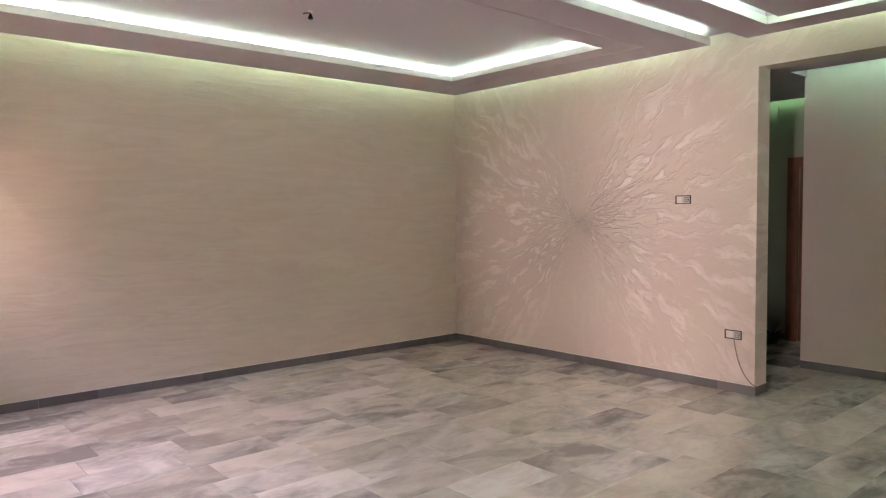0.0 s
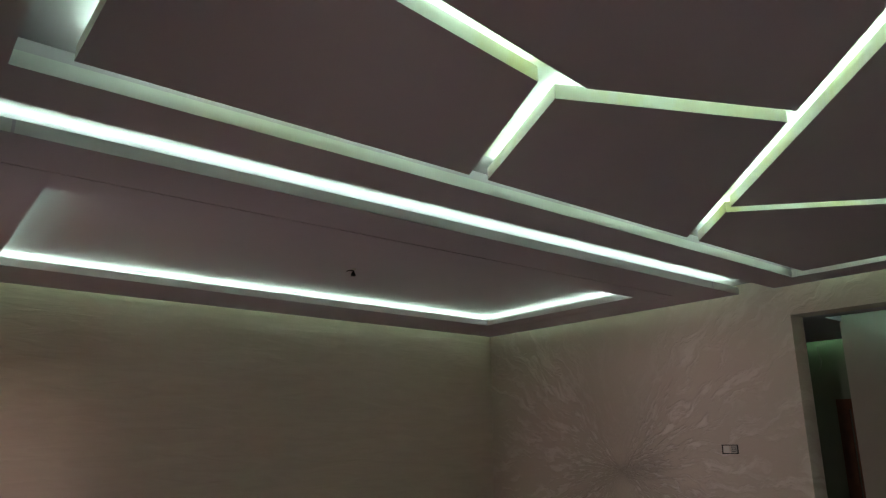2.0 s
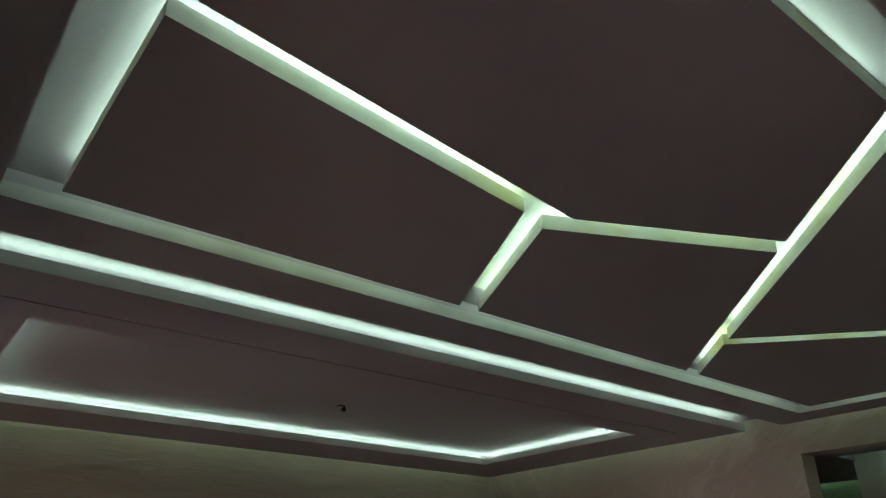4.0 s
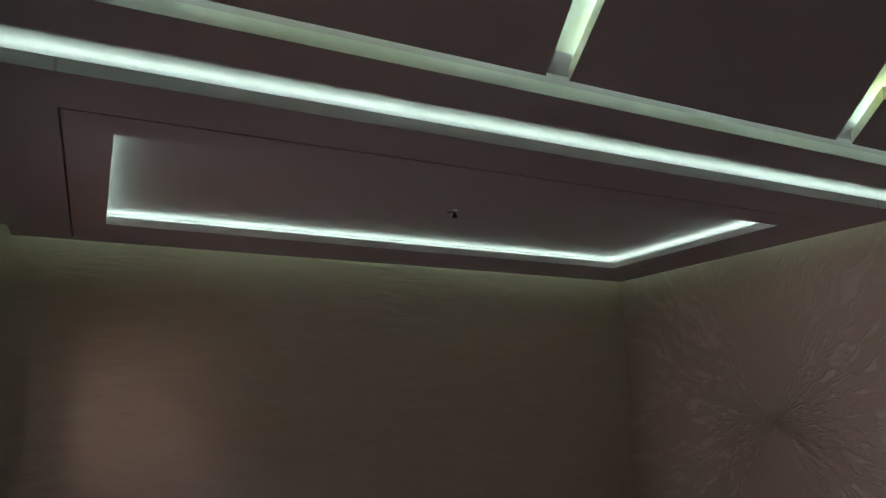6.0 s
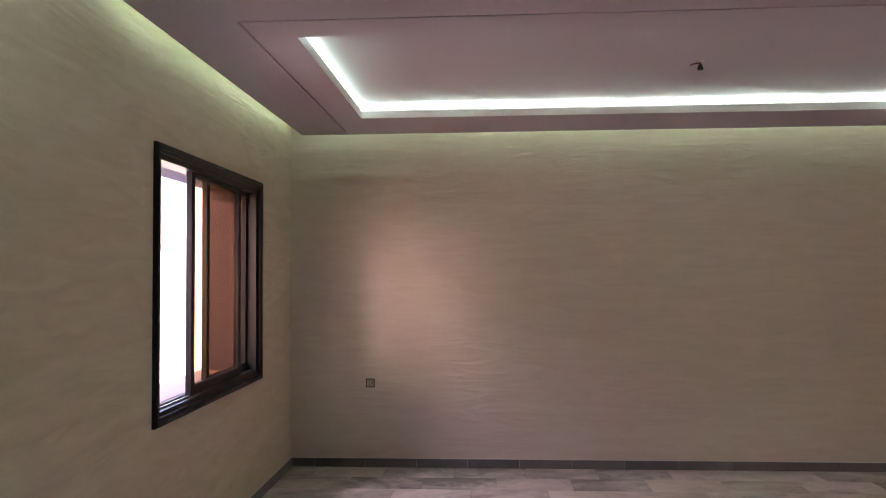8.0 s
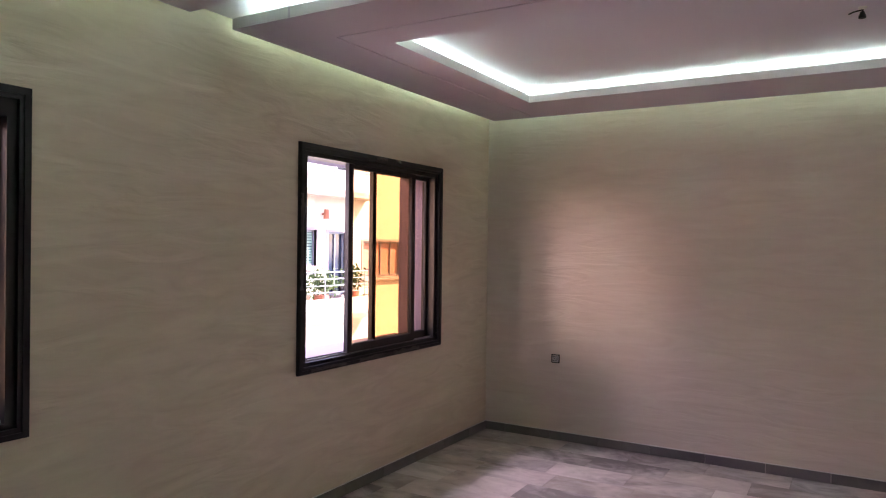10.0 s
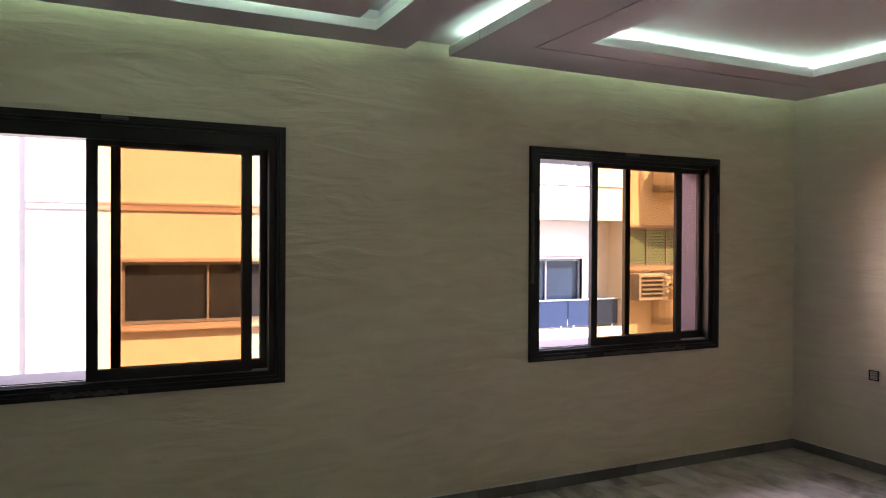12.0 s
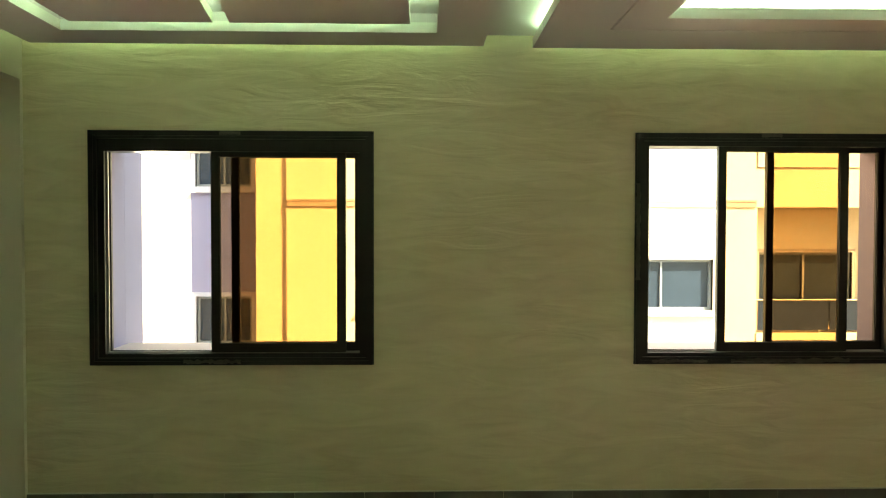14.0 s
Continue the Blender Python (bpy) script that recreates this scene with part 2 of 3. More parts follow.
# lavender shade of the recessed bay, put into its render colour
M_BAY = plain("shaded_facade_render", (0.25, 0.215, 0.335), 0.9, vary=0.05, scale=1.2, relief=0.2, depth=0.004)
M_PALE = plain("pale_lilac_window_surround", (0.46, 0.42, 0.50), 0.8, vary=0.05, scale=6)
M_TRIM = plain("pale_stone_surround", (0.36, 0.28, 0.26), 0.8, vary=0.06, scale=6)
M_WINFRAME = plain("grey_window_profile", (0.20, 0.20, 0.22), 0.4, vary=0.03, relief=0)
M_DARKPANE = plain("dark_street_window_glass", (0.02, 0.028, 0.045), 0.08, vary=0.25, scale=1.5, relief=0)
M_BALGLASS = plain("smoked_balustrade_glass", (0.02, 0.03, 0.065), 0.1, vary=0.2, scale=1, relief=0)
M_STEEL = plain("brushed_steel_rail", (0.45, 0.45, 0.46), 0.35, 0.9, vary=0.05, relief=0)
M_SHUTTER = plain("striped_blind_fabric", (0.50, 0.26, 0.19), 0.8, vary=0.25, scale=9)
M_BLIND = plain("green_roller_blind", (0.15, 0.25, 0.20), 0.7, vary=0.15, scale=7)
M_LEAF = plain("leaf_green", (0.07, 0.11, 0.03), 0.6, vary=0.4, scale=15, relief=0)
M_POT = plain("terracotta", (0.40, 0.14, 0.08), 0.8, relief=0.1)
M_AC = plain("grey_air_conditioner_shell", (0.40, 0.40, 0.42), 0.5, vary=0.05, relief=0)
M_ASPHALT = plain("asphalt", (0.05, 0.05, 0.052), 0.9, vary=0.2, scale=12)
M_PAVE = plain("concrete_pavement", (0.30, 0.29, 0.27), 0.9, vary=0.1, scale=5)
M_BOX = plain("grey_plastic_socket_insert", (0.42, 0.40, 0.37), 0.45, vary=0.05, relief=0)
M_WHITE = plain("white_plastic", (0.75, 0.73, 0.68), 0.4, vary=0.03, relief=0)
M_CABLE = plain("grey_cable_sheath", (0.22, 0.20, 0.18), 0.5, relief=0)
M_WOOD = plain("brown_stained_wood", (0.16, 0.06, 0.025), 0.45, vary=0.3, scale=10, relief=0.2)
M_DIRTY = plain("dark_rubber", (0.03, 0.028, 0.025), 0.7, vary=0.2, relief=0.2)
M_GROOVE, gn, gl, gb = nodes_of("stained_groove_board")
gco = gn.new("ShaderNodeTexCoord").outputs["Object"]
gl.new(ramp(gn, gl, noise_tex(gn, gl, gco, 1.7, 5, 0.6, 0.8), [(0.47, (0.80, 0.80, 0.78)), (0.59, (0.77, 0.76, 0.60)), (0.72, (0.71, 0.67, 0.36))]), gb.inputs["Base Color"])
gb.inputs["Roughness"].default_value = 0.85
bump(gn, gl, gb, noise_tex(gn, gl, gco, 30, 4), 0.3, 0.002)
# whiter than the ceiling paint: LED bounce on the lips is in this colour
M_LIP = plain("lit_board_edge", (0.80, 0.80, 0.80), 0.7, vary=0.05, scale=6, relief=0.1)
M_LED_WALL = emitter("led_wall_wash", LED_WALL, (0.56, 1.0, 0.55))
M_LED_BRIGHT = emitter("led_bright", LED_BRIGHT)
M_LED_GROOVE = emitter("led_groove", LED_GROOVE)
M_LED_HALL = emitter("led_hall", LED_HALL, (0.45, 1.0, 0.68))
M_LED_DIM = emitter("led_hall_end", LED_HALL * 0.8, (0.45, 1.0, 0.50))


# ---- mesh helpers ----
def mesh_from(name, bm, material):
    bmesh.ops.recalc_face_normals(bm, faces=bm.faces)
    me = bpy.data.meshes.new(name)
    bm.to_mesh(me)
    bm.free()
    me.materials.append(material)
    return me


def part(name, bm, material, parent=None, label=""):
    ob = new(name, mesh_from(name, bm, material))
    if parent is not None:
        ob.parent = parent
        ob.matrix_parent_inverse = parent.matrix_world.inverted()
    if label:
        ob["label"] = label
    return ob


def thing(name, at=(0, 0, 0), label="", category="", group="", kind=""):
    e = new(name)
    e.empty_display_size = 0.1
    e.location = at
    e.matrix_world = Matrix.Translation(at)
    return tagged(e, label, category, group, kind)


def box(bm, x0, x1, y0, y1, z0, z1, bevel=0.0):
    m = Matrix.LocRotScale(((x0 + x1) / 2, (y0 + y1) / 2, (z0 + z1) / 2), None, (abs(x1 - x0), abs(y1 - y0), abs(z1 - z0)))
    made = bmesh.ops.create_cube(bm, size=1, matrix=m)
    if bevel:
        edges = {e for v in made["verts"] for e in v.link_edges}
        bmesh.ops.bevel(bm, geom=list(edges), offset=bevel, segments=2, profile=0.6, affect="EDGES")
    return bm


def boxed(*a, bevel=0.0):
    return box(bmesh.new(), *a, bevel=bevel)


def tube(bm, a, b, r0, r1=None, sides=10):
    a, b = Vector(a), Vector(b)
    d = b - a
    q = d.to_track_quat("Z", "Y").to_matrix().to_4x4()
    bmesh.ops.create_cone(bm, cap_ends=True, segments=sides, radius1=r0, radius2=r0 if r1 is None else r1, depth=d.length,
                          matrix=Matrix.Translation((a + b) / 2) @ q)
    return bm


def slab(us, vs, holes, w0, w1, place):
    """A plate with rectangular holes: outer size us, vs; holes (u0, u1, v0, v1); thickness w0 to w1; place(u, v, w) gives the point."""
    cu = sorted({*us, *(h[i] for h in holes for i in (0, 1))})
    cv = sorted({*vs, *(h[i] for h in holes for i in (2, 3))})
    cu = [u for u in cu if us[0] <= u <= us[1]]
    cv = [v for v in cv if vs[0] <= v <= vs[1]]

    def solid(i, j):
        if not (0 <= i < len(cu) - 1 and 0 <= j < len(cv) - 1):
            return False
        u, v = (cu[i] + cu[i + 1]) / 2, (cv[j] + cv[j + 1]) / 2
        return not any(h[0] < u < h[1] and h[2] < v < h[3] for h in holes)

    bm = bmesh.new()
    cache = {}

    def vert(u, v, w):
        k = (u, v, w)
        if k not in cache:
            cache[k] = bm.verts.new(place(u, v, w))
        return cache[k]

    def quad(*ks):
        bm.faces.new([vert(*k) for k in ks])

    for i in range(len(cu) - 1):
        for j in range(len(cv) - 1):
            if not solid(i, j):
                continue
            u0, u1, v0, v1 = cu[i], cu[i + 1], cv[j], cv[j + 1]
            quad((u0, v0, w0), (u1, v0, w0), (u1, v1, w0), (u0, v1, w0))
            quad((u0, v0, w1), (u1, v0, w1), (u1, v1, w1), (u0, v1, w1))
            if not solid(i - 1, j):
                quad((u0, v0, w0), (u0, v1, w0), (u0, v1, w1), (u0, v0, w1))
            if not solid(i + 1, j):
                quad((u1, v0, w0), (u1, v1, w0), (u1, v1, w1), (u1, v0, w1))
            if not solid(i, j - 1):
                quad((u0, v0, w0), (u1, v0, w0), (u1, v0, w1), (u0, v0, w1))
            if not solid(i, j + 1):
                quad((u0, v1, w0), (u1, v1, w0), (u1, v1, w1), (u0, v1, w1))
    return bm


def on_x(u, v, w):
    return (w, u, v)


def on_y(u, v, w):
    return (u, w, v)


def on_z(u, v, w):
    return (u, v, w)


def structure(name, bm, material, label=""):
    return tagged(part(name, bm, material), label, "", "", "structure")


# ---- the room: measures ----
W = 5.865            # width, window wall to starburst wall
S = -6.32            # south wall
ZP, ZL, ZC = 2.80, 2.857, 2.912   # panel underside, panel top, base ceiling
TOP = 3.10
OPEN_N, OPEN_S, OPEN_Z = -3.545, -6.0, 2.60
WIN = [("window_1", -5.925, -4.183, -5.195, -5.080), ("window_2", -2.557, -0.852, -2.020, -1.690)]
SILL, HEAD = 0.872, 2.315
REV = 0.36           # how deep the window sits in the outer wall

holes = [(y0 + 0.045, y1 - 0.045, SILL + 0.04, HEAD - 0.045) for _, y0, y1, _, _ in WIN]
structure("wall_west", slab((S - 0.2, 0.2), (-0.1, TOP), holes, -0.002, -REV, on_x), M_WEST, "beige brushed decorative plaster wall with two windows")
structure("wall_north", slab((0.0, W + 0.2), (-0.1, TOP), [], 0.0, 0.2, on_y), M_NORTH, "beige brushed decorative plaster wall, bare")
structure("wall_east", slab((S - 0.2, 0.0), (-0.1, TOP), [(OPEN_S, OPEN_N, -1, OPEN_Z)], W, W + 0.2, on_x), M_STAR,
          "beige plaster wall with strokes fanning out from one point")
structure("wall_south", slab((0.0, W), (-0.1, TOP), [(0.03, 3.4, -1, 2.62)], S - 0.2, S, on_y), M_PLAIN, "plain beige plaster wall with a wide opening")

# a pier stands proud of the outer wall beside window_1, its shade in the lilac colour
structure("trim_outer_pier", boxed(-0.66, -REV - 0.011, -6.30, WIN[0][1] + 0.057, -7.0, 7.0), M_REVEAL, "pier beside the window, outside, coloured dark lilac for its shade")

# neighbouring spaces, closed with plain walls
structure("wall_lobby_west", boxed(-REV, 0.0, -10.2, S - 0.2, -0.1, TOP), M_PLAIN)
structure("wall_lobby_south", boxed(-REV, 9.2, -10.4, -10.2, -0.1, TOP), M_PLAIN)
HX, HY, HE = 7.18, -3.36, 8.55
structure("wall_hall", boxed(HX, HX + 0.2, -10.2, HY, -0.1, TOP), M_HALL, "plain greyish beige hall wall under a light cove")
structure("wall_hall_end", slab((-10.2, 0.6), (-0.1, TOP), [(-3.52, -2.76, -1, 2.03)], HE, HE + 0.2, on_x), M_HALL_END, "plain hall wall with a doorway, its dimness painted in")
# unseen sheet behind the closed door, added to stop daylight leaking round it
structure("door_leak_block", boxed(HE + 0.25, HE + 0.35, -4.2, -2.0, -0.1, ZC), M_HALL)
structure("wall_hall_north", boxed(W + 0.2, HE, 0.4, 0.6, -0.1, TOP), M_HALL)

structure("ceiling", boxed(-REV, 9.2, -10.4, 0.6, ZC, TOP + 0.25), M_CEIL, "grey-white base ceiling above the hung panels")
AX0, AX1, AY0, AY1 = 0.14, 5.715, -3.223, -0.176
TX0, TX1, TY0, TY1 = 0.748, 5.120, -2.618, -0.785
# hung frame with a sunken tray; a thin open joint runs round three sides of the tray
JX0, JX1, JY0 = 0.534, 5.335, -2.854
ring = slab((AX0, AX1), (AY0, AY1), [(TX0, TX1, TY0, TY1), (JX0 - 0.006, JX0 + 0.006, JY0, -0.27), (JX1 - 0.006, JX1 + 0.006, JY0, -0.27),
                                     (JX0, JX1, JY0 - 0.006, JY0 + 0.006)], ZP, ZL, on_z)
tray_frame = structure("ceiling_tray_frame", ring, M_CEIL, "pale hung ceiling frame round a lit sunken tray")
# hangers hidden above the frame close the cavity between the two light lines
cav = slab((AX0 + 0.16, AX1 - 0.16), (AY0 + 0.16, AY1 - 0.16), [(TX0 - 0.12, TX1 + 0.12, TY0 - 0.12, TY1 + 0.12)], ZL, ZC, on_z)
structure("ceiling_tray_upstand", cav, M_CEIL)

BX0, BX1, BY0, BY1 = 0.172, 5.714, -6.178, -3.520
IX0, IX1, IY0, IY1 = 0.445, 5.44, -5.862, -3.800
border = structure("ceiling_border", slab((BX0, BX1), (BY0, BY1), [(IX0, IX1, IY0, IY1)], ZP, ZL, on_z), M_CEIL, "pale hung border round the angular ceiling panels")
structure("ceiling_border_upstand", slab((BX0 + 0.11, BX1 - 0.11), (BY0 + 0.11, BY1 - 0.02), [(IX0 - 0.02, IX1 + 0.02, IY0 - 0.02, IY1 + 0.02)], ZL, ZC, on_z), M_CEIL)


def lit_lips(ob, material, joints=()):
    """The upright edges of a hung sheet are coloured whiter than its face, for LED light on them, but not the sides of
    a thin joint.
    """
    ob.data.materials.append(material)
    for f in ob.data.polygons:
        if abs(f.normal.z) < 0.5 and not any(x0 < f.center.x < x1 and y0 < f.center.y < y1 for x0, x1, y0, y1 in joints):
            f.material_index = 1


def clip(poly, a, b, side, off):
    """The part of a convex polygon that lies on one side of the line a-b, kept off it by off."""
    d = Vector((b[0] - a[0], b[1] - a[1])).normalized()
    n = Vector((-d.y, d.x)) * side
    dist = [(Vector(p) - Vector(a)).dot(n) - off for p in poly]
    out = []
    for i, p in enumerate(poly):
        q, dp, dq = poly[(i + 1) % len(poly)], dist[i], dist[(i + 1) % len(poly)]
        if dp >= 0:
            out.append(p)
        if dp * dq < 0:
            f = dp / (dp - dq)
            out.append((p[0] + f * (q[0] - p[0]), p[1] + f * (q[1] - p[1])))
    return out


G1 = ((2.272, -3.942), (1.918, -4.706))
G2 = ((0.605, -4.943), (1.93, -4.768))
G3 = ((1.985, -4.738), (2.77, -5.115))
G4 = ((3.952, -3.945), (2.33, -5.665))
G5 = ((3.60, -4.38), (4.10, -4.925))
FX0, FX1, FY0, FY1 = 0.605, 5.295, -5.735, -3.945
field = [(FX0, FY0), (FX1, FY0), (FX1, FY1), (FX0, FY1)]
HALF = 0.044
west_part = clip(field, *G4, -1, HALF)
east_part = clip(field, *G4, 1, HALF)
north_w = clip(clip(west_part, *G2, 1, HALF), *G1, -1, HALF + 0.006)
north_m = clip(clip(west_part, *G3, 1, HALF), *G1, 1, HALF + 0.006)
south_w = clip(clip(west_part, *G2, -1, HALF), *G3, -1, HALF)
east_n = clip(east_part, *G5, 1, HALF)
east_s = clip(east_part, *G5, -1, HALF)
PANELS = [north_w, north_m, south_w, east_n, east_s]


def prism(bm, poly, z0, z1):
    lo = [bm.verts.new((x, y, z0)) for x, y in poly]
    hi = [bm.verts.new((x, y, z1)) for x, y in poly]
    bm.faces.new(lo)
    bm.faces.new(hi)
    for i in range(len(poly)):
        j = (i + 1) % len(poly)
        bm.faces.new((lo[i], lo[j], hi[j], hi[i]))


def inset(poly, off):
    cx = sum(p[0] for p in poly) / len(poly)
    cy = sum(p[1] for p in poly) / len(poly)
    out = poly
    for i in range(len(poly)):
        a, b = poly[i], poly[(i + 1) % len(poly)]
        n = Vector((a[1] - b[1], b[0] - a[0]))
        side = 1 if n.dot(Vector((cx - a[0], cy - a[1]))) > 0 else -1
        out = clip(out, a, b, side, off)
    return out


bm = bmesh.new()
for poly in PANELS:
    prism(bm, poly, ZP, ZL)
    prism(bm, inset(poly, 0.13), ZL + 0.0005, ZC - 0.008)
panels = structure("ceiling_panels", bm, M_CEIL, "pale angular ceiling panels parted by lit grooves")
near = 0.02
lit_lips(tray_frame, M_LIP, [(JX0 - near, JX0 + near, -9, AY1 - near), (JX1 - near, JX1 + near, -9, AY1 - near), (JX0, JX1, JY0 - near, JY0 + near)])
lit_lips(border, M_LIP)
lit_lips(panels, M_GROOVE)


structure("ceiling_groove_backing", boxed(0.78, 5.28, -5.715, -3.965, ZC - 0.007, ZC - 0.001), M_GROOVE, "stained yellowish board above the grooves")


# ---- LED strips in the coves ----
def led_line(points, material, label, closed=False, width=0.012):
    bm = bmesh.new()
    n = len(points)
    for i in range(n if closed else n - 1):
        a, b = Vector((*points[i], ZL + 0.006)), Vector((*points[(i + 1) % n], ZL + 0.006))
        d = b - a
        ang = math.atan2(d.y, d.x)
        m = Matrix.Translation((a + b) / 2) @ Matrix.Rotation(ang, 4, "Z") @ Matrix.Diagonal((d.length - 0.014, width, 0.006, 1))
        bmesh.ops.create_cube(bm, size=1, matrix=m)
    return tagged(part("led_strip", bm, material), label, "LED strip", "cove LED strips")


o = 0.032
led_line([(AX0 + o, AY0 + 0.1), (AX0 + o, AY1 - o), (AX1 - o, AY1 - o), (AX1 - o, AY0 + 0.1)], M_LED_WALL, "cool white LED strip washing the walls from the cove")
led_line([(AX0 + 0.1, AY0 + 0.045), (AX1 - 0.1, AY0 + 0.045)], M_LED_BRIGHT, "bright cool white LED strip in the ceiling slot")
p = 0.075
led_line([(TX0 - p, TY0 - p), (TX1 + p, TY0 - p), (TX1 + p, TY1 + p), (TX0 - p, TY1 + p)], M_LED_BRIGHT, "bright cool white LED strip round the ceiling tray", True)
led_line([(BX0 + o, BY1 - 0.1), (BX0 + o, BY0 + o), (BX1 - o, BY0 + o), (BX1 - o, BY1 - 0.1)], M_LED_WALL, "cool white LED strip washing the walls beside the border")
for poly in PANELS:
    led_line(inset(poly, 0.04), M_LED_GROOVE, "cool white LED strip along an angular panel edge", True)

# hall ceiling, lower, with its own coves
HZ = 2.70
structure("hall_ceiling_panel", boxed(W + 0.2, 6.84, -10.2, HY - 0.02, HZ, HZ + 0.05), M_CEIL, "pale hung hall ceiling panel")
structure("hall_ceiling_panel_end", boxed(W + 0.2, 8.40, HY - 0.02, 0.4, HZ, HZ + 0.05), M_CEIL)
for k, pts in enumerate(([(6.80, -10.0), (6.80, HY - 0.1)], [(8.36, HY + 0.1), (8.36, 0.2)])):
    bm = bmesh.new()
    (xa, ya), (xb, yb) = pts
    box(bm, xa + 0.026, xa + 0.038, ya, yb, HZ + 0.052, HZ + 0.058)
    tagged(part("led_strip", bm, M_LED_DIM if k else M_LED_HALL), "cool white LED strip above the hall panel", "LED strip", "cove LED strips")

# ---- floor below the tiles, ground, the building's own lower floors ----
floor = structure("floor", boxed(0.0, HE, -10.2, 0.4, -0.15, -0.012), M_BED, "floor of cloudy grey marble tiles in staggered rows")
structure("own_building_base", boxed(-REV, 9.2, -10.4, 0.6, -7.0, -0.15), M_FACADE, "lower storeys under the flat")
# unseen mass over the flat, added to cut sky light on the street fronts
structure("sky_block_storeys", boxed(-REV, 9.2, -14.0, 6.0, TOP + 0.252, 7.0), M_FACADE, "unseen upper storeys, added to hold back sky light")
structure("ground", boxed(-400, 400, -400, 400, -7.2, -7.0), M_ASPHALT, "street and ground far below the windows")
structure("pavement", boxed(-6.9, -5.6, -40, 40, -7.0, -6.86), M_PAVE, "concrete pavement with a kerb along the facades")


# ---- windows ----
def frame_ring(y0, y1, z0, z1, left, right, bottom, top, x0, x1):
    return slab((y0, y1), (z0, z1), [(y0 + left, y1 - right, z0 + bottom, z1 - top)], x0, x1, on_x)


def sash(win, y0, y1, z0, z1, x0, x1, stile, handle_at=None):
    s = part("sash", frame_ring(y0, y1, z0, z1, stile, stile, 0.055, 0.045, x0, x1), M_BLACK, win, "black aluminium sliding sash")
    xm = (x0 + x1) / 2
    part("gasket", frame_ring(y0 + stile - 0.004, y1 - stile + 0.004, z0 + 0.051, z1 - 0.041, 0.008, 0.008, 0.008, 0.008, xm - 0.008, xm + 0.008), M_RUBBER, s)
    pane = part("pane", boxed(xm - 0.003, xm + 0.003, y0 + stile - 0.002, y1 - stile + 0.002, z0 + 0.053, z1 - 0.043), M_GLASS, s, "bronze tinted glass pane")
    pane.visible_shadow = False
    if handle_at:
        bm = boxed(x1, x1 + 0.012, handle_at - 0.014, handle_at + 0.014, 1.52, 1.72, bevel=0.004)
        box(bm, x1 + 0.012, x1 + 0.02, handle_at - 0.006, handle_at + 0.006, 1.56, 1.68, bevel=0.002)
        part("latch", bm, M_RUBBER, s, "black recessed sliding latch")
    return s


def tape(win, y0, y1, z0, z1, seed, amp=0.006, x=0.026):
    """A crumpled strip of protective film that still sticks to the frame."""
    rng = random.Random(seed)
    along_y = (y1 - y0) > (z1 - z0)
    n = 26
    bm = bmesh.new()
    rows = []
    for i in range(n + 1):
        f = i / n
        w0, w1 = rng.uniform(-amp, amp), rng.uniform(-amp, amp)
        lift = x + rng.uniform(0.0, amp)
        if along_y:
            y = y0 + f * (y1 - y0)
            rows.append([bm.verts.new((x, y, z0 + w0)), bm.verts.new((lift, y, (z0 + z1) / 2)), bm.verts.new((x, y, z1 + w1))])
        else:
            z = z0 + f * (z1 - z0)
            rows.append([bm.verts.new((x, y0 + w0, z)), bm.verts.new((lift, (y0 + y1) / 2, z)), bm.verts.new((x, y1 + w1, z))])
    for a, b in zip(rows, rows[1:]):
        bm.faces.new((a[0], b[0], b[1], a[1]))
        bm.faces.new((a[1], b[1], b[2], a[2]))
    bmesh.ops.solidify(bm, geom=list(bm.faces), thickness=0.0012)
    part("protective_film", bm, M_TAPE, win, "crumpled greyish protective film")


def window(name, y0, y1, s1, s2, label, handle, head):
    win = tagged(thing(name, (0, (y0 + y1) / 2, SILL)), label, "window", "", "structure")
    # proud outer moulding in two steps, then the track frame set into the wall
    part("architrave", frame_ring(y0, y1, SILL, HEAD, 0.05, 0.05, 0.045, 0.05, -0.0018, 0.016), M_BLACK, win)
    part("moulding", frame_ring(y0 + 0.006, y1 - 0.006, SILL + 0.006, HEAD - 0.006, 0.026, 0.026, 0.02, 0.026, 0.0162, 0.024), M_BLACK, win)
    iy0, iy1, iz0, iz1 = y0 + 0.047, y1 - 0.047, SILL + 0.042, HEAD - 0.047
    part("track_frame", frame_ring(iy0, iy1, iz0, iz1, 0.042, 0.042, 0.026, head, -0.118, -0.004), M_BLACK, win)
    for k, x in enumerate((-0.036, -0.074)):
        bm = boxed(x - 0.003, x + 0.003, iy0 + 0.042, iy1 - 0.042, iz0 + 0.026, iz0 + 0.038)
        box(bm, x - 0.003, x + 0.003, iy0 + 0.042, iy0 + 0.054, iz0 + 0.038, iz1 - head)
        part("rail", bm, M_BLACK if k else M_STEEL, win)
    zs0, zs1 = iz0 + 0.03, iz1 - head + 0.018
    sash(win, s1, s1 + 0.834, zs0, zs1, -0.062, -0.030, 0.052)
    s2_end = iy1 - 0.03
    sash(win, s2, s2_end, zs0, zs1, -0.102, -0.070, 0.045, handle)
    # outer reveal, its shade put into the colour, and stone sill
    a0, a1, b0, b1 = y0 + 0.045, y1 - 0.045, SILL + 0.04, HEAD - 0.045
    part("reveal", slab((a0 + 0.001, a1 - 0.001), (b0 + 0.001, b1 - 0.001), [(a0 + 0.012, a1 - 0.012, b0 + 0.012, b1 - 0.012)], -REV - 0.01, -0.119, on_x), M_REVEAL, win, "outer reveal coloured dark lilac for its shade")
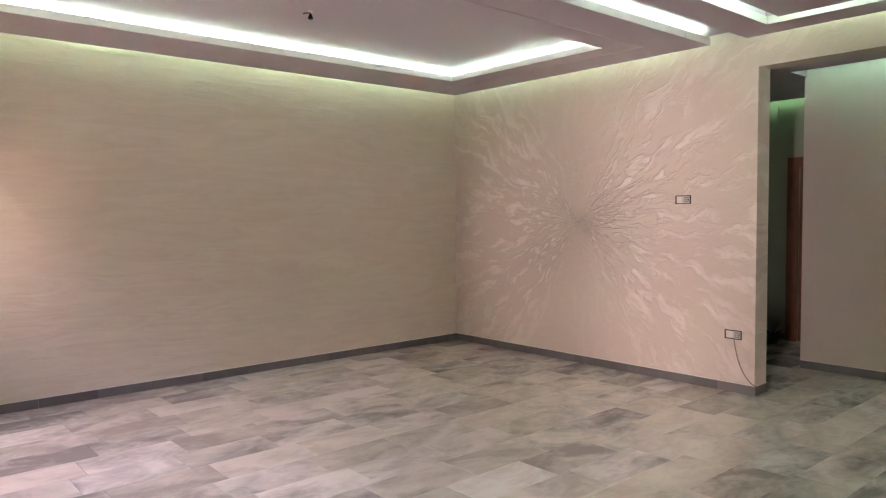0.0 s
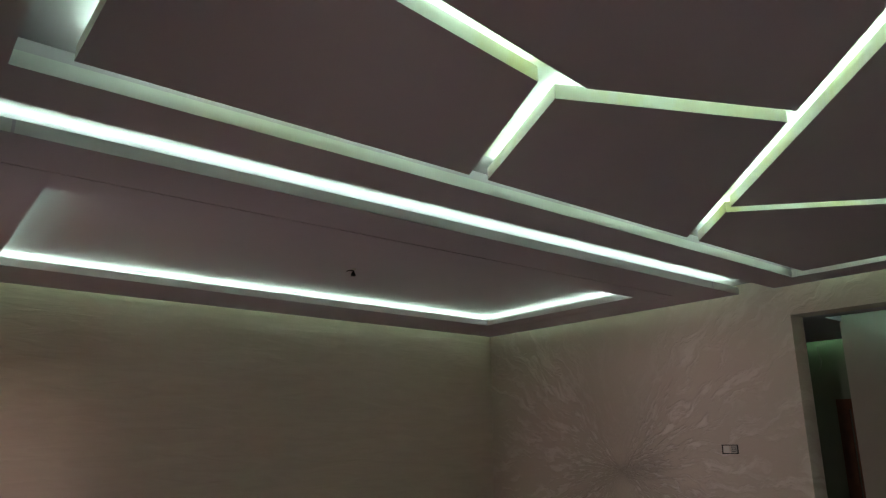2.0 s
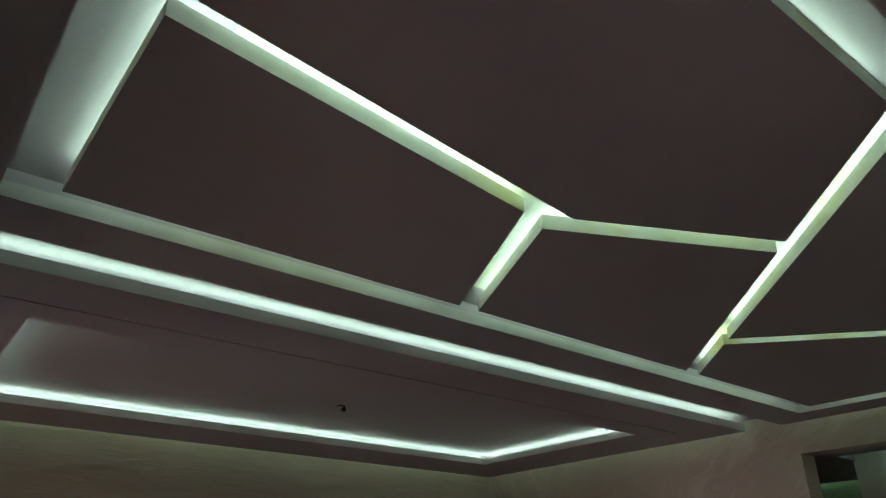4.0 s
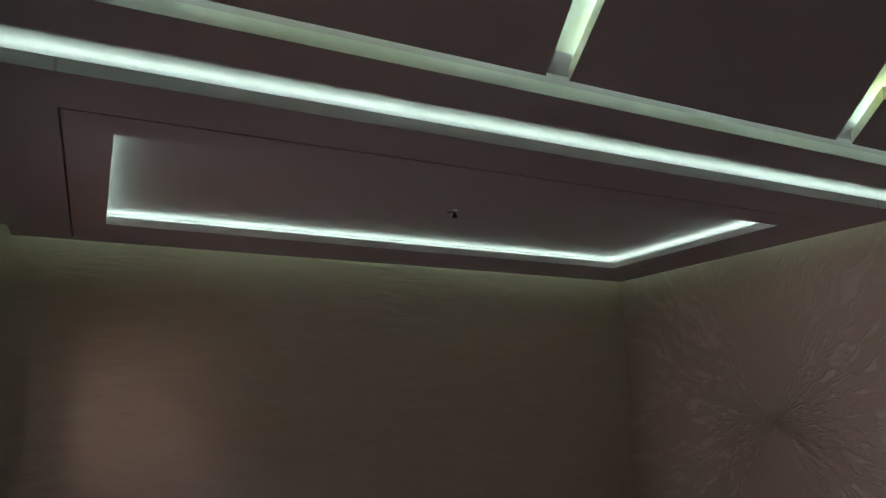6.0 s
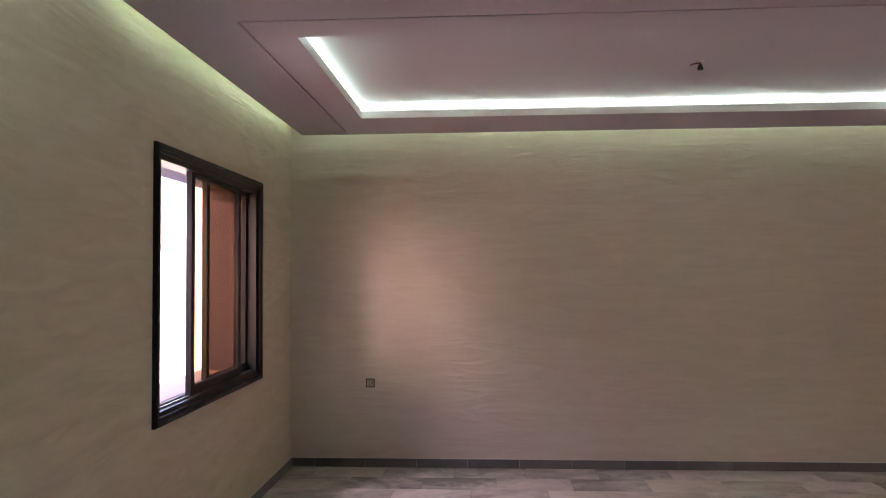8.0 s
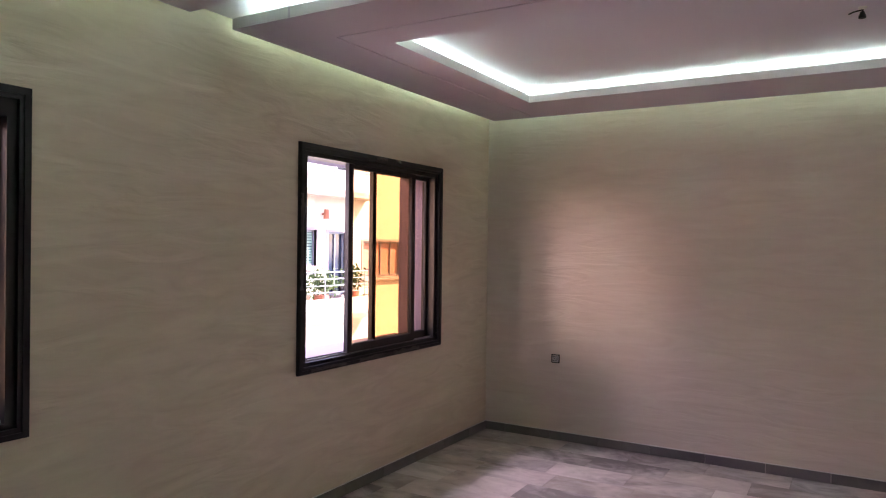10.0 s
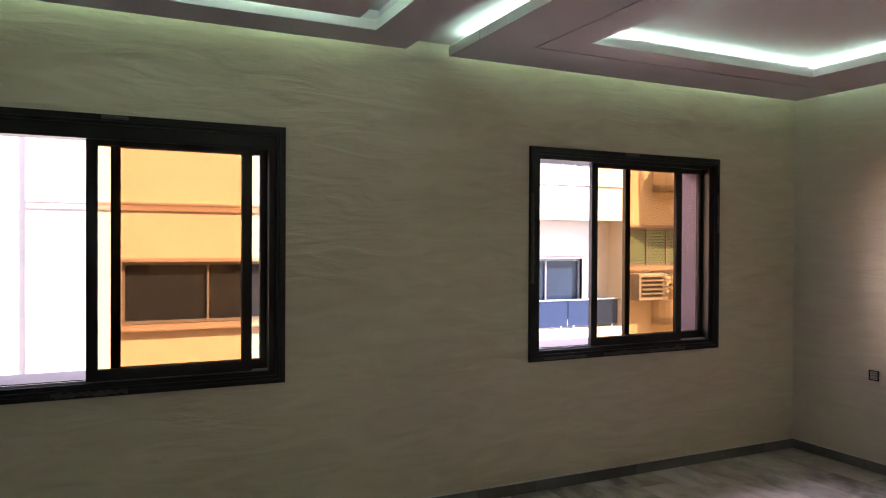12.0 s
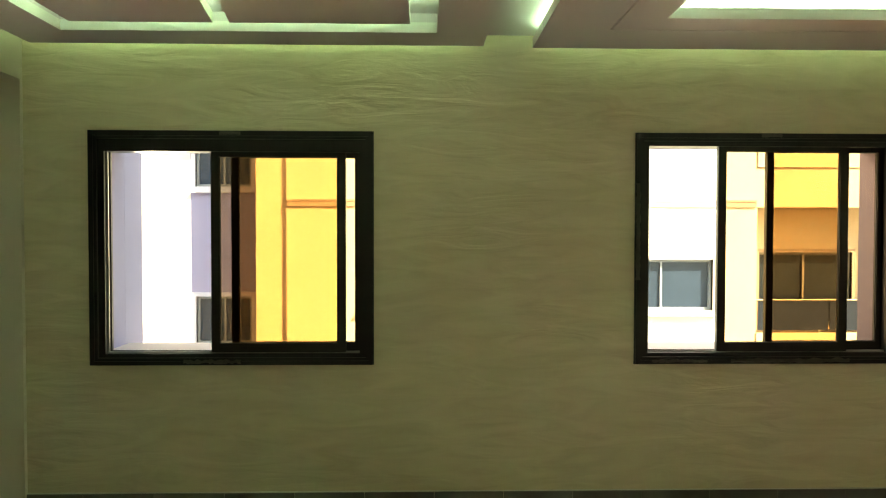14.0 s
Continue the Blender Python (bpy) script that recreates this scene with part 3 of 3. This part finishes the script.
    part("window_sill", boxed(-REV - 0.06, -0.12, a0 + 0.013, a1 - 0.013, b0 + 0.0125, b0 + 0.032, bevel=0.004), M_TRIM, win, "pale stone outer sill")
    ym = (y0 + y1) / 2
    tape(win, ym - 0.07, ym + 0.06, HEAD - 0.026, HEAD - 0.006, 3, 0.003)
    return win


w1 = window(*WIN[0], "black aluminium sliding window, pushed half open, bronze glass", -4.265, 0.078)
tape(w1, -5.35, -5.0, SILL + 0.012, SILL + 0.034, 5)
w2 = window(*WIN[1], "black aluminium sliding window, partly open, film still on it", None, 0.032)
tape(w2, -2.556, -2.528, 1.40, 2.0, 8, 0.005)
tape(w2, -1.95, -1.20, SILL + 0.008, SILL + 0.036, 9, 0.007)
tape(w2, -2.45, -2.10, SILL + 0.012, SILL + 0.030, 11, 0.004)
tape(w2, -0.885, -0.868, 1.75, 2.05, 12, 0.003)


# ---- street front opposite ----
def street_window(parent, x, y0, y1, z0, z1, mulls=(0.5,), surround=0.055, glass=None, blind=0.0, trim=None):
    """A window of a facade that faces +x: surround, profile, panes, mullions."""
    w = part("window", slab((y0 - surround, y1 + surround), (z0 - surround, z1 + surround), [(y0, y1, z0, z1)], x - 0.10, x + 0.014, on_x), trim or M_TRIM, parent, "pale window surround")
    part("frame", slab((y0, y1), (z0, z1), [(y0 + 0.045, y1 - 0.045, z0 + 0.045, z1 - 0.045)], x - 0.14, x - 0.06, on_x), M_WINFRAME, w)
    edges = [y0 + 0.045, *[y0 + f * (y1 - y0) for f in mulls], y1 - 0.045]
    for a, b in zip(edges, edges[1:]):
        part("pane", boxed(x - 0.105, x - 0.095, a, b, z0 + 0.045, z1 - 0.045), glass or M_DARKPANE, w)
    for f in mulls:
        ym = y0 + f * (y1 - y0)
        part("mullion", boxed(x - 0.13, x - 0.065, ym - 0.016, ym + 0.016, z0 + 0.045, z1 - 0.045), M_WINFRAME, w)
    part("sill", boxed(x - 0.1, x + 0.07, y0 - surround, y1 + surround, z0 - surround - 0.04, z0 - surround, bevel=0.006), trim or M_TRIM, w)
    if blind:
        n = int(blind * (z1 - z0) / 0.06)
        for i in range(n):
            z = z1 - 0.06 - i * 0.06
            part("blind_slat", boxed(x - 0.09, x - 0.08, y0 + 0.05, y1 - 0.05, z - 0.045, z), M_BLIND, w)
    return w


def clumps(parent, name, centre, size, count, seed, material):
    rng = random.Random(seed)
    bm = bmesh.new()
    for _ in range(count):
        p = Vector([c + rng.gauss(0, 0.42) * s for c, s in zip(centre, size)])
        m = Matrix.Translation(p) @ Euler([rng.uniform(0, 6.28) for _ in range(3)]).to_matrix().to_4x4() @ Matrix.Diagonal((0.05, 0.028, 1, 1))
        v = [bm.verts.new(m @ Vector(c)) for c in ((-1, 0, 0), (0, -1, 0.008), (1, 0, 0), (0, 1, 0.008))]
        bm.faces.new(v)
    return part(name, bm, material, parent)


FXX = -7.0
STOREY = 3.05
white_house = thing("apartment_building", (FXX, -2.5, -7), "white rendered apartment building with dark windows across the street", "building", "street houses")
wa = [(-4.92, -2.56, 0.46, 1.36), (-0.85, 0.80, 0.42, 1.25)]
hs = [(a, b, c + k * STOREY, d + k * STOREY) for k in (-1, 0, 1) for a, b, c, d in wa]
part("wall", slab((-6.10, 1.52), (-7.0, 4.7), hs, FXX - 0.30, FXX, on_x), M_FACADE, white_house)
part("wall", boxed(FXX - 0.42, FXX - 0.06, -6.52, -6.101, -7.0, 4.7), M_FACADE, white_house, "narrow set-back strip beside the corner")
part("wall", boxed(FXX - 1.30, FXX - 1.0, -34, -7.95, -7.0, 4.7), M_FACADE, white_house)
bay = [(-7.86, -6.90, -0.27 + k * 2.74, 0.56 + k * 2.74) for k in (-1, 0, 1)]
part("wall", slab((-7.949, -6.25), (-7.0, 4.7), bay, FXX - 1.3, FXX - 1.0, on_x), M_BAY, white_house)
part("wall", boxed(FXX - 1.3, FXX - 0.061, -6.60, -6.521, -7.0, 4.7), M_FACADE, white_house)
part("roof", boxed(FXX - 9, FXX, -34, 4.0, 4.7, 4.9), M_FACADE, white_house)
for a, b, c, d in hs:
    street_window(white_house, FXX, a, b, c, d)
for a, b, c, d in bay:
    street_window(white_house, FXX - 1.0, a, b, c, d, surround=0.07, trim=M_PALE)
for k in (-1, 0, 1):
    part("ledge_and_shade", boxed(FXX, FXX + 0.03, -6.085, 1.50, 2.185 + k * STOREY, 2.215 + k * STOREY), M_TRIM, white_house, "thin projecting string course")
    # darker band below the course: the shade under it, put into colour
    part("ledge_and_shade", boxed(FXX, FXX + 0.022, -6.085, 1.50, 2.10 + k * STOREY, 2.184 + k * STOREY), M_TRIM, white_house)
# recessed balcony with a smoked glass balustrade, storey by storey
for k in (-1, 0, 1):
    z = k * STOREY
    part("wall", slab((1.52, 4.0), (z - 0.95 if k < 0 else z - 0.0, z + 2.1), [(1.75, 3.35, z + 0.12, z + 1.36)], FXX - 0.62, FXX - 0.42, on_x), M_FACADE, white_house)
    street_window(white_house, FXX - 0.42, 1.75, 3.35, z + 0.12, z + 1.36, surround=0.05)
    balcony = part("balcony", boxed(FXX - 0.419, FXX + 0.02, 1.521, 3.99, z - 0.30, z + 0.05), M_FACADE, white_house, "white balcony slab")
    part("lintel", boxed(FXX - 0.62, FXX, 1.521, 3.99, z + 2.101, z + 2.74), M_FACADE, white_house)
    for j in range(2):
        y = 1.56 + j * 1.19
        part("balustrade_pane", boxed(FXX - 0.03, FXX - 0.015, y, y + 1.16, z + 0.09, z + 0.57), M_BALGLASS, balcony, "smoked blue balustrade glass")
        part("clip", boxed(FXX - 0.04, FXX - 0.005, y + 0.10, y + 0.14, z + 0.05, z + 0.11), M_STEEL, balcony)
        part("clip", boxed(FXX - 0.04, FXX - 0.005, y + 1.0, y + 1.04, z + 0.05, z + 0.11), M_STEEL, balcony)
    part("handrail", tube(bmesh.new(), (FXX - 0.022, 1.53, z + 0.585), (FXX - 0.022, 3.97, z + 0.585), 0.018), M_WINFRAME, balcony)

cream_house = thing("apartment_building", (FXX, 9, -7), "cream apartment building with curved balconies and planted railings", "building", "street houses")
cw = [(4.16, 5.72, 1.22, 1.98), (6.10, 6.72, 0.55, 1.95), (7.35, 8.95, 0.92, 1.76)]
hs2 = [(a, b, c + k * STOREY, d + k * STOREY) for k in (-1, 0, 1) for a, b, c, d in cw]
part("wall", slab((4.0, 22.0), (-7.0, 4.8), hs2, FXX - 0.30, FXX, on_x), M_FACADE2, cream_house)
part("wall", boxed(FXX - 0.95, FXX - 0.301, 4.0, 4.2, -7.0, 4.8), M_FACADE2, cream_house)
part("roof", boxed(FXX - 9, FXX + 0.2, 4.0, 22.0, 4.8, 5.0), M_FACADE2, cream_house)
for i, (a, b, c, d) in enumerate(hs2):
    kind = i % 3
    street_window(cream_house, FXX, a, b, c, d, (0.33, 0.66) if kind == 0 else ((0.5,) if kind == 1 else (0.25, 0.5, 0.75)),
                  glass=M_SHUTTER if kind == 2 else None, blind=(0.9, 0.0, 0.0)[kind])


def curved_balcony(parent, yc, half, out, z0, z1, rail_top, rails=4):
    steps = 18
    pts = [(FXX + out * math.sin(math.pi * i / steps) ** 0.6, yc - half * math.cos(math.pi * i / steps)) for i in range(steps + 1)]
    bm = bmesh.new()
    prism(bm, [(FXX + 0.0, yc + half), (FXX + 0.0, yc - half), *pts[1:-1]], z0, z0 + 0.14)
    bal = part("balcony", bm, M_FACADE2, parent, "curved cream balcony")
    bm = bmesh.new()
    mid = Vector((FXX, yc))
    rows = []
    for x, y in pts:
        n = (Vector((x, y)) - mid).normalized() * 0.09
        rows.append([bm.verts.new(v) for v in ((x, y, z0), (x, y, z1), (x - n.x, y - n.y, z1), (x - n.x, y - n.y, z0))])
    for a, b in zip(rows, rows[1:]):
        for j in range(4):
            bm.faces.new((a[j], a[(j + 1) % 4], b[(j + 1) % 4], b[j]))
    bm.faces.new(rows[0])
    bm.faces.new(rows[-1])
    part("parapet", bm, M_FACADE2, bal)
    for r in range(rails):
        z = z1 + (r + 1) * (rail_top - z1) / rails
        bm = bmesh.new()
        for (xa, ya), (xb, yb) in zip(pts, pts[1:]):
            tube(bm, (xa, ya, z), (xb, yb, z), 0.016 if r == rails - 1 else 0.009, sides=8)
        part("rail", bm, M_STEEL, bal)
    for i in range(0, steps + 1, 3):
        part("post", tube(bmesh.new(), (*pts[i], z1), (*pts[i], rail_top), 0.014, sides=8), M_STEEL, bal)


for k in (-1, 0, 1):
    curved_balcony(cream_house, 6.1, 1.35, 0.55, 0.06 + 2.63 * k, 0.54 + 2.63 * k, 1.10 + 2.63 * k)
part("wall_lamp", tube(tube(bmesh.new(), (FXX, 5.9, 2.32), (FXX + 0.12, 5.9, 2.34), 0.02), (FXX + 0.12, 5.9, 2.22), (FXX + 0.12, 5.9, 2.42), 0.07, 0.05), M_POT, cream_house, "brown wall lamp")
bush = thing("balcony_plant", (FXX + 0.25, 5.7, 0.55), "leafy green potted plants along the balcony rail", "plant", "balcony plants")
clumps(bush, "foliage", (FXX + 0.30, 5.55, 0.86), (0.20, 0.55, 0.28), 420, 4, M_LEAF)
part("pot", tube(bmesh.new(), (FXX + 0.28, 5.55, 0.21), (FXX + 0.28, 5.55, 0.62), 0.12, 0.17, 14), M_POT, bush, "terracotta pot")
bush2 = thing("balcony_plant", (FXX + 0.25, 6.6, 0.55), "leafy green plant behind the balcony rail", "plant", "balcony plants")
clumps(bush2, "foliage", (FXX + 0.28, 6.6, 0.95), (0.18, 0.4, 0.30), 300, 9, M_LEAF)
part("pot", tube(bmesh.new(), (FXX + 0.28, 6.6, 0.21), (FXX + 0.28, 6.6, 0.66), 0.11, 0.16, 14), M_POT, bush2, "terracotta pot")
for y, z in ((6.35, 3.22), (4.55, 0.55)):
    ac = thing("air_conditioner", (FXX, y, z), "grey air conditioner box fixed to the facade", "air conditioner", "facade units")
    part("casing", boxed(FXX + 0.002, FXX + 0.28, y - 0.36, y + 0.36, z, z + 0.52, bevel=0.02), M_AC, ac)
    for j in range(5):
        part("slat", boxed(FXX + 0.282, FXX + 0.29, y - 0.30, y + 0.22, z + 0.07 + j * 0.085, z + 0.12 + j * 0.085), M_RUBBER, ac)


# ---- skirting ----
def skirting(name, a, b, phase, normal, label="dark grey marble skirting in short pieces"):
    """Skirting pieces along the line a-b; the wall's face is on that line and normal points into the room."""
    a, b, n = Vector((*a, 0)), Vector((*b, 0)), Vector((*normal, 0))
    d = (b - a).normalized()
    length = (b - a).length
    base = tagged(thing(name, tuple(a)), label, "", "", "structure")
    cuts = [0.0]
    s = phase % 0.434
    while s < length - 0.02:
        if s > 0.02:
            cuts.append(s)
        s += 0.434
    cuts.append(length)
    shared = {}
    ang = math.atan2(d.y, d.x)
    side = 1 if Vector((-d.y, d.x, 0)).dot(n) > 0 else -1
    for s0, s1 in zip(cuts, cuts[1:]):
        key = round(s1 - s0, 3)
        if key not in shared:
            shared[key] = mesh_from("skirting_piece", boxed(0.0015, key - 0.0015, 0.0, side * 0.013, 0.0, 0.072, bevel=0.0015), M_SKIRT)
        ob = new("skirting_piece", shared[key])
        ob.parent = base
        ob.matrix_parent_inverse = base.matrix_world.inverted()
        ob.matrix_world = Matrix.Translation(a + d * s0 + n * 0.001 + Vector((0, 0, 0.001))) @ Matrix.Rotation(ang, 4, "Z")
    lo, hi = sorted((0.0, side * 0.006))
    bead = boxed(0, length, lo, hi, 0.0732, 0.079)
    bmesh.ops.transform(bead, matrix=Matrix.Translation(a + n * 0.0005) @ Matrix.Rotation(ang, 4, "Z"), verts=bead.verts)
    part("grout_bead", bead, M_WHITE, base)
    return base


skirting("baseboard_north", (0.0, 0.0), (W, 0.0), 0.204, (0, -1))
skirting("baseboard_west", (0.0, -0.015), (0.0, S), 0.32, (1, 0))
skirting("baseboard_east", (W, -0.015), (W, OPEN_N - 0.013), 0.18, (-1, 0))
skirting("baseboard_jamb", (W, OPEN_N), (W + 0.2, OPEN_N), 0.0, (0, -1))
skirting("baseboard_hall", (HX, HY), (HX, -9.8), 0.3, (-1, 0))
skirting("baseboard_hall_end", (HE, -2.62), (HE, 0.38), 0.2, (-1, 0))

# ---- hall door and clutter ----
door = tagged(thing("door_1", (HE, -3.14, 0)), "closed brown stained wooden door in a brown casing", "door", "", "structure")
part("casing", slab((-3.64, -2.64), (0.0, 2.07), [(-3.52, -2.76, -1, 1.96)], HE - 0.02, HE - 0.002, on_x), M_WOOD, door)
leaf = part("leaf", boxed(HE + 0.03, HE + 0.07, -3.518, -2.762, 0.002, 2.028), M_WOOD, door)
part("panel", boxed(HE + 0.015, HE + 0.0295, -3.40, -2.88, 1.05, 1.85, bevel=0.006), M_WOOD, leaf)
part("panel", boxed(HE + 0.015, HE + 0.0295, -3.40, -2.88, 0.2, 0.9, bevel=0.006), M_WOOD, leaf)
part("handle", tube(bmesh.new(), (HE + 0.0, -2.84, 1.0), (HE + 0.0, -2.95, 1.0), 0.009), M_STEEL, leaf)

scoop = thing("dustpan", (8.2, -2.6, 0), "dark rubber dustpan lying on the hall floor", "dustpan")
bm = bmesh.new()
rows = []
for i in range(7):
    f = i / 6
    half, lift = 0.10 + 0.05 * f, 0.10 * (1 - f) ** 2 + 0.002
    rows.append([bm.verts.new((8.30 - 0.24 * f, -2.60 - half + 2 * half * j / 4, lift + 0.05 * abs(j - 2) / 2 * (1 - 0.5 * f))) for j in range(5)])
for a, b in zip(rows, rows[1:]):
    for j in range(4):
        bm.faces.new((a[j], a[j + 1], b[j + 1], b[j]))
bmesh.ops.solidify(bm, geom=list(bm.faces), thickness=0.004)
part("tray", bm, M_DIRTY, scoop)
part("grip", tube(bmesh.new(), (8.30, -2.60, 0.11), (8.42, -2.62, 0.20), 0.014, 0.011), M_DIRTY, scoop)
bucket = thing("bucket", (8.36, -2.30, 0), "black rubber builder's bucket on the hall floor", "bucket")
bm = bmesh.new()
bmesh.ops.create_cone(bm, cap_ends=False, segments=24, radius1=0.12, radius2=0.16, depth=0.30, matrix=Matrix.Translation((8.36, -2.30, 0.152)))
bmesh.ops.create_circle(bm, cap_ends=True, segments=24, radius=0.12, matrix=Matrix.Translation((8.36, -2.30, 0.002)))
bmesh.ops.solidify(bm, geom=list(bm.faces), thickness=0.006)
part("body", bm, M_DIRTY, bucket)
bm = bmesh.new()
for i in range(10):
    a0, a1 = math.pi * i / 10, math.pi * (i + 1) / 10
    tube(bm, (8.36 + 0.16 * math.cos(a0), -2.30, 0.29 + 0.12 * math.sin(a0)), (8.36 + 0.16 * math.cos(a1), -2.30, 0.29 + 0.12 * math.sin(a1)), 0.005, sides=6)
part("bail", bm, M_STEEL, bucket)


# ---- open sockets ----
def socket(name, at, right, out, count, label, first=M_WHITE):
    """An uncovered flush box: dark rim, one or two inserts with slots. at: centre; right, out: unit vectors of the wall."""
    at, right, out = Vector(at), Vector(right), Vector(out)
    up = Vector((0, 0, 1))
    basis = Matrix((right, up, out)).transposed().to_4x4()
    place = Matrix.Translation(at) @ basis
    ob = thing(name, tuple(at), label, "socket", "bare wall sockets")
    half = 0.034 * count

    def add(nm, bm, mat):
        bmesh.ops.transform(bm, matrix=place, verts=bm.verts)
        return part(nm, bm, mat, ob)

    add("rim", slab((-half - 0.003, half + 0.003), (-0.037, 0.037), [(-half + 0.004, half - 0.004, -0.030, 0.030)], 0.0005, 0.008, on_z), M_RUBBER)
    for i in range(count):
        c = -half + 0.034 + i * 0.068
        add("insert", boxed(c - 0.027, c + 0.027, -0.027, 0.027, 0.0005, 0.006, bevel=0.002), first if i == 0 else M_BOX)
        if i or count == 1:
            for dx in (-0.01, 0.01):
                add("pin_hole", tube(bmesh.new(), (c + dx, 0, 0.0062), (c + dx, 0, 0.0075), 0.004, sides=8), M_RUBBER)
            bm = boxed(c - 0.02, c + 0.02, 0.016, 0.019, 0.0062, 0.0075)
            box(bm, c - 0.02, c + 0.02, -0.019, -0.016, 0.0062, 0.0075)
            box(bm, c + 0.017, c + 0.02, -0.012, 0.012, 0.0062, 0.0075)
            add("clamp", bm, M_RUBBER)
    return ob


socket("wall_socket", (0.682, 0.0, 0.707), (1, 0, 0), (0, -1, 0), 1, "single bare grey socket without its cover plate", M_BOX)
socket("wall_socket", (W, -2.91, 1.575), (0, -1, 0), (-1, 0, 0), 2, "double bare socket high on the starburst wall")
socket("wall_socket", (W, -3.366, 0.47), (0, -1, 0), (-1, 0, 0), 2, "double bare socket near the floor with a loose cable")


def cable(name, pts, radius, label):
    """A tube along a smooth curve through the points."""
    p = [Vector(q) for q in pts]
    p = [2 * p[0] - p[1], *p, 2 * p[-1] - p[-2]]
    line = []
    for i in range(1, len(p) - 2):
        for k in range(6):
            t = k / 6
            line.append(0.5 * ((2 * p[i]) + (p[i + 1] - p[i - 1]) * t + (2 * p[i - 1] - 5 * p[i] + 4 * p[i + 1] - p[i + 2]) * t * t
                               + (3 * p[i] - p[i - 1] - 3 * p[i + 1] + p[i + 2]) * t ** 3))
    line.append(p[-2])
    bm = bmesh.new()
    for a, b in zip(line, line[1:]):
        tube(bm, a, b, radius, sides=7)
    return tagged(part(name, bm, M_CABLE), label, "cable")


cable("loose_cable", [(W - 0.010, -3.375, 0.44), (W - 0.03, -3.40, 0.36), (W - 0.035, -3.43, 0.26), (W - 0.03, -3.47, 0.17), (W - 0.03, -3.52, 0.11),
                      (W - 0.035, -3.565, 0.085), (W + 0.02, -3.575, 0.06)], 0.0045, "thin grey loose cable hanging from the socket")
cable("loose_cable", [(8.53, -2.53, 2.66), (8.50, -2.54, 2.58), (8.49, -2.56, 2.50), (8.50, -2.55, 2.44), (8.49, -2.53, 2.40)], 0.004, "short dark cable end hanging from the hall cove")

# ---- bare lamp holder in the tray ----
lamp = thing("lamp_holder", (2.965, -1.70, ZC), "bare black bulb holder hanging on a short cord", "lamp holder")
part("ceiling_cap", tube(bmesh.new(), (2.965, -1.70, ZC - 0.012), (2.965, -1.70, ZC - 0.0005), 0.016, 0.022, 14), M_WHITE, lamp)
part("cord", tube(bmesh.new(), (2.965, -1.70, ZC - 0.03), (2.968, -1.70, ZC - 0.01), 0.004, sides=8), M_RUBBER, lamp)
bm = bmesh.new()
tube(bm, (2.965, -1.70, ZC - 0.042), (2.965, -1.70, ZC - 0.024), 0.015, 0.010, 14)
tube(bm, (2.965, -1.70, ZC - 0.056), (2.965, -1.70, ZC - 0.041), 0.018, 0.017, 14)
part("holder", bm, M_RUBBER, lamp)
part("cord_end", tube(tube(bmesh.new(), (2.965, -1.70, ZC - 0.014), (2.925, -1.70, ZC - 0.02), 0.004, sides=7), (2.925, -1.70, ZC - 0.02), (2.905, -1.705, ZC - 0.03), 0.004, sides=7), M_RUBBER, lamp)

# ---- floor tiles ----
TL, TW, JOINT = 0.58, 0.30, 0.0018
rng = random.Random(21)
full_tile = {}


def tile_mesh(lx, ly):
    key = (round(lx, 3), round(ly, 3))
    if key not in full_tile:
        bm = boxed(JOINT / 2, lx - JOINT / 2, JOINT / 2, ly - JOINT / 2, -0.012, 0.0)
        full_tile[key] = mesh_from("tile", bm, M_FLOOR)
    return full_tile[key]


rest = bmesh.new()
count = 0
y1 = 0.0
while y1 > -10.2 + 0.05:
    y0 = max(y1 - TW, -10.2)
    x0 = 0.0
    first = rng.choice((0.14, 0.24, 0.29, 0.38, 0.48, 0.58))
    while x0 < HE - 0.01:
        x1 = min(x0 + (first if x0 == 0.0 else TL), HE)
        near = y1 > -5.0 and (x1 < W + 1.4 or y1 < -2)
        if near and count < 300:
            ob = new("tile", tile_mesh(x1 - x0, y1 - y0))
            ob.parent = floor
            ob.location = (x0, y0, rng.uniform(-0.0003, 0.0003))
            count += 1
        else:
            box(rest, x0 + JOINT / 2, x1 - JOINT / 2, y0 + JOINT / 2, y1 - JOINT / 2, -0.012, rng.uniform(-0.0003, 0.0003))
        x0 = x1
    y1 = y0
box(rest, W + 0.21, HE, 0.002, 0.4, -0.012, 0.0)
tagged(part("distant_tiles", rest, M_FLOOR), "grey marble tiles of the lobby and hall", "tiles", "", "stuff")
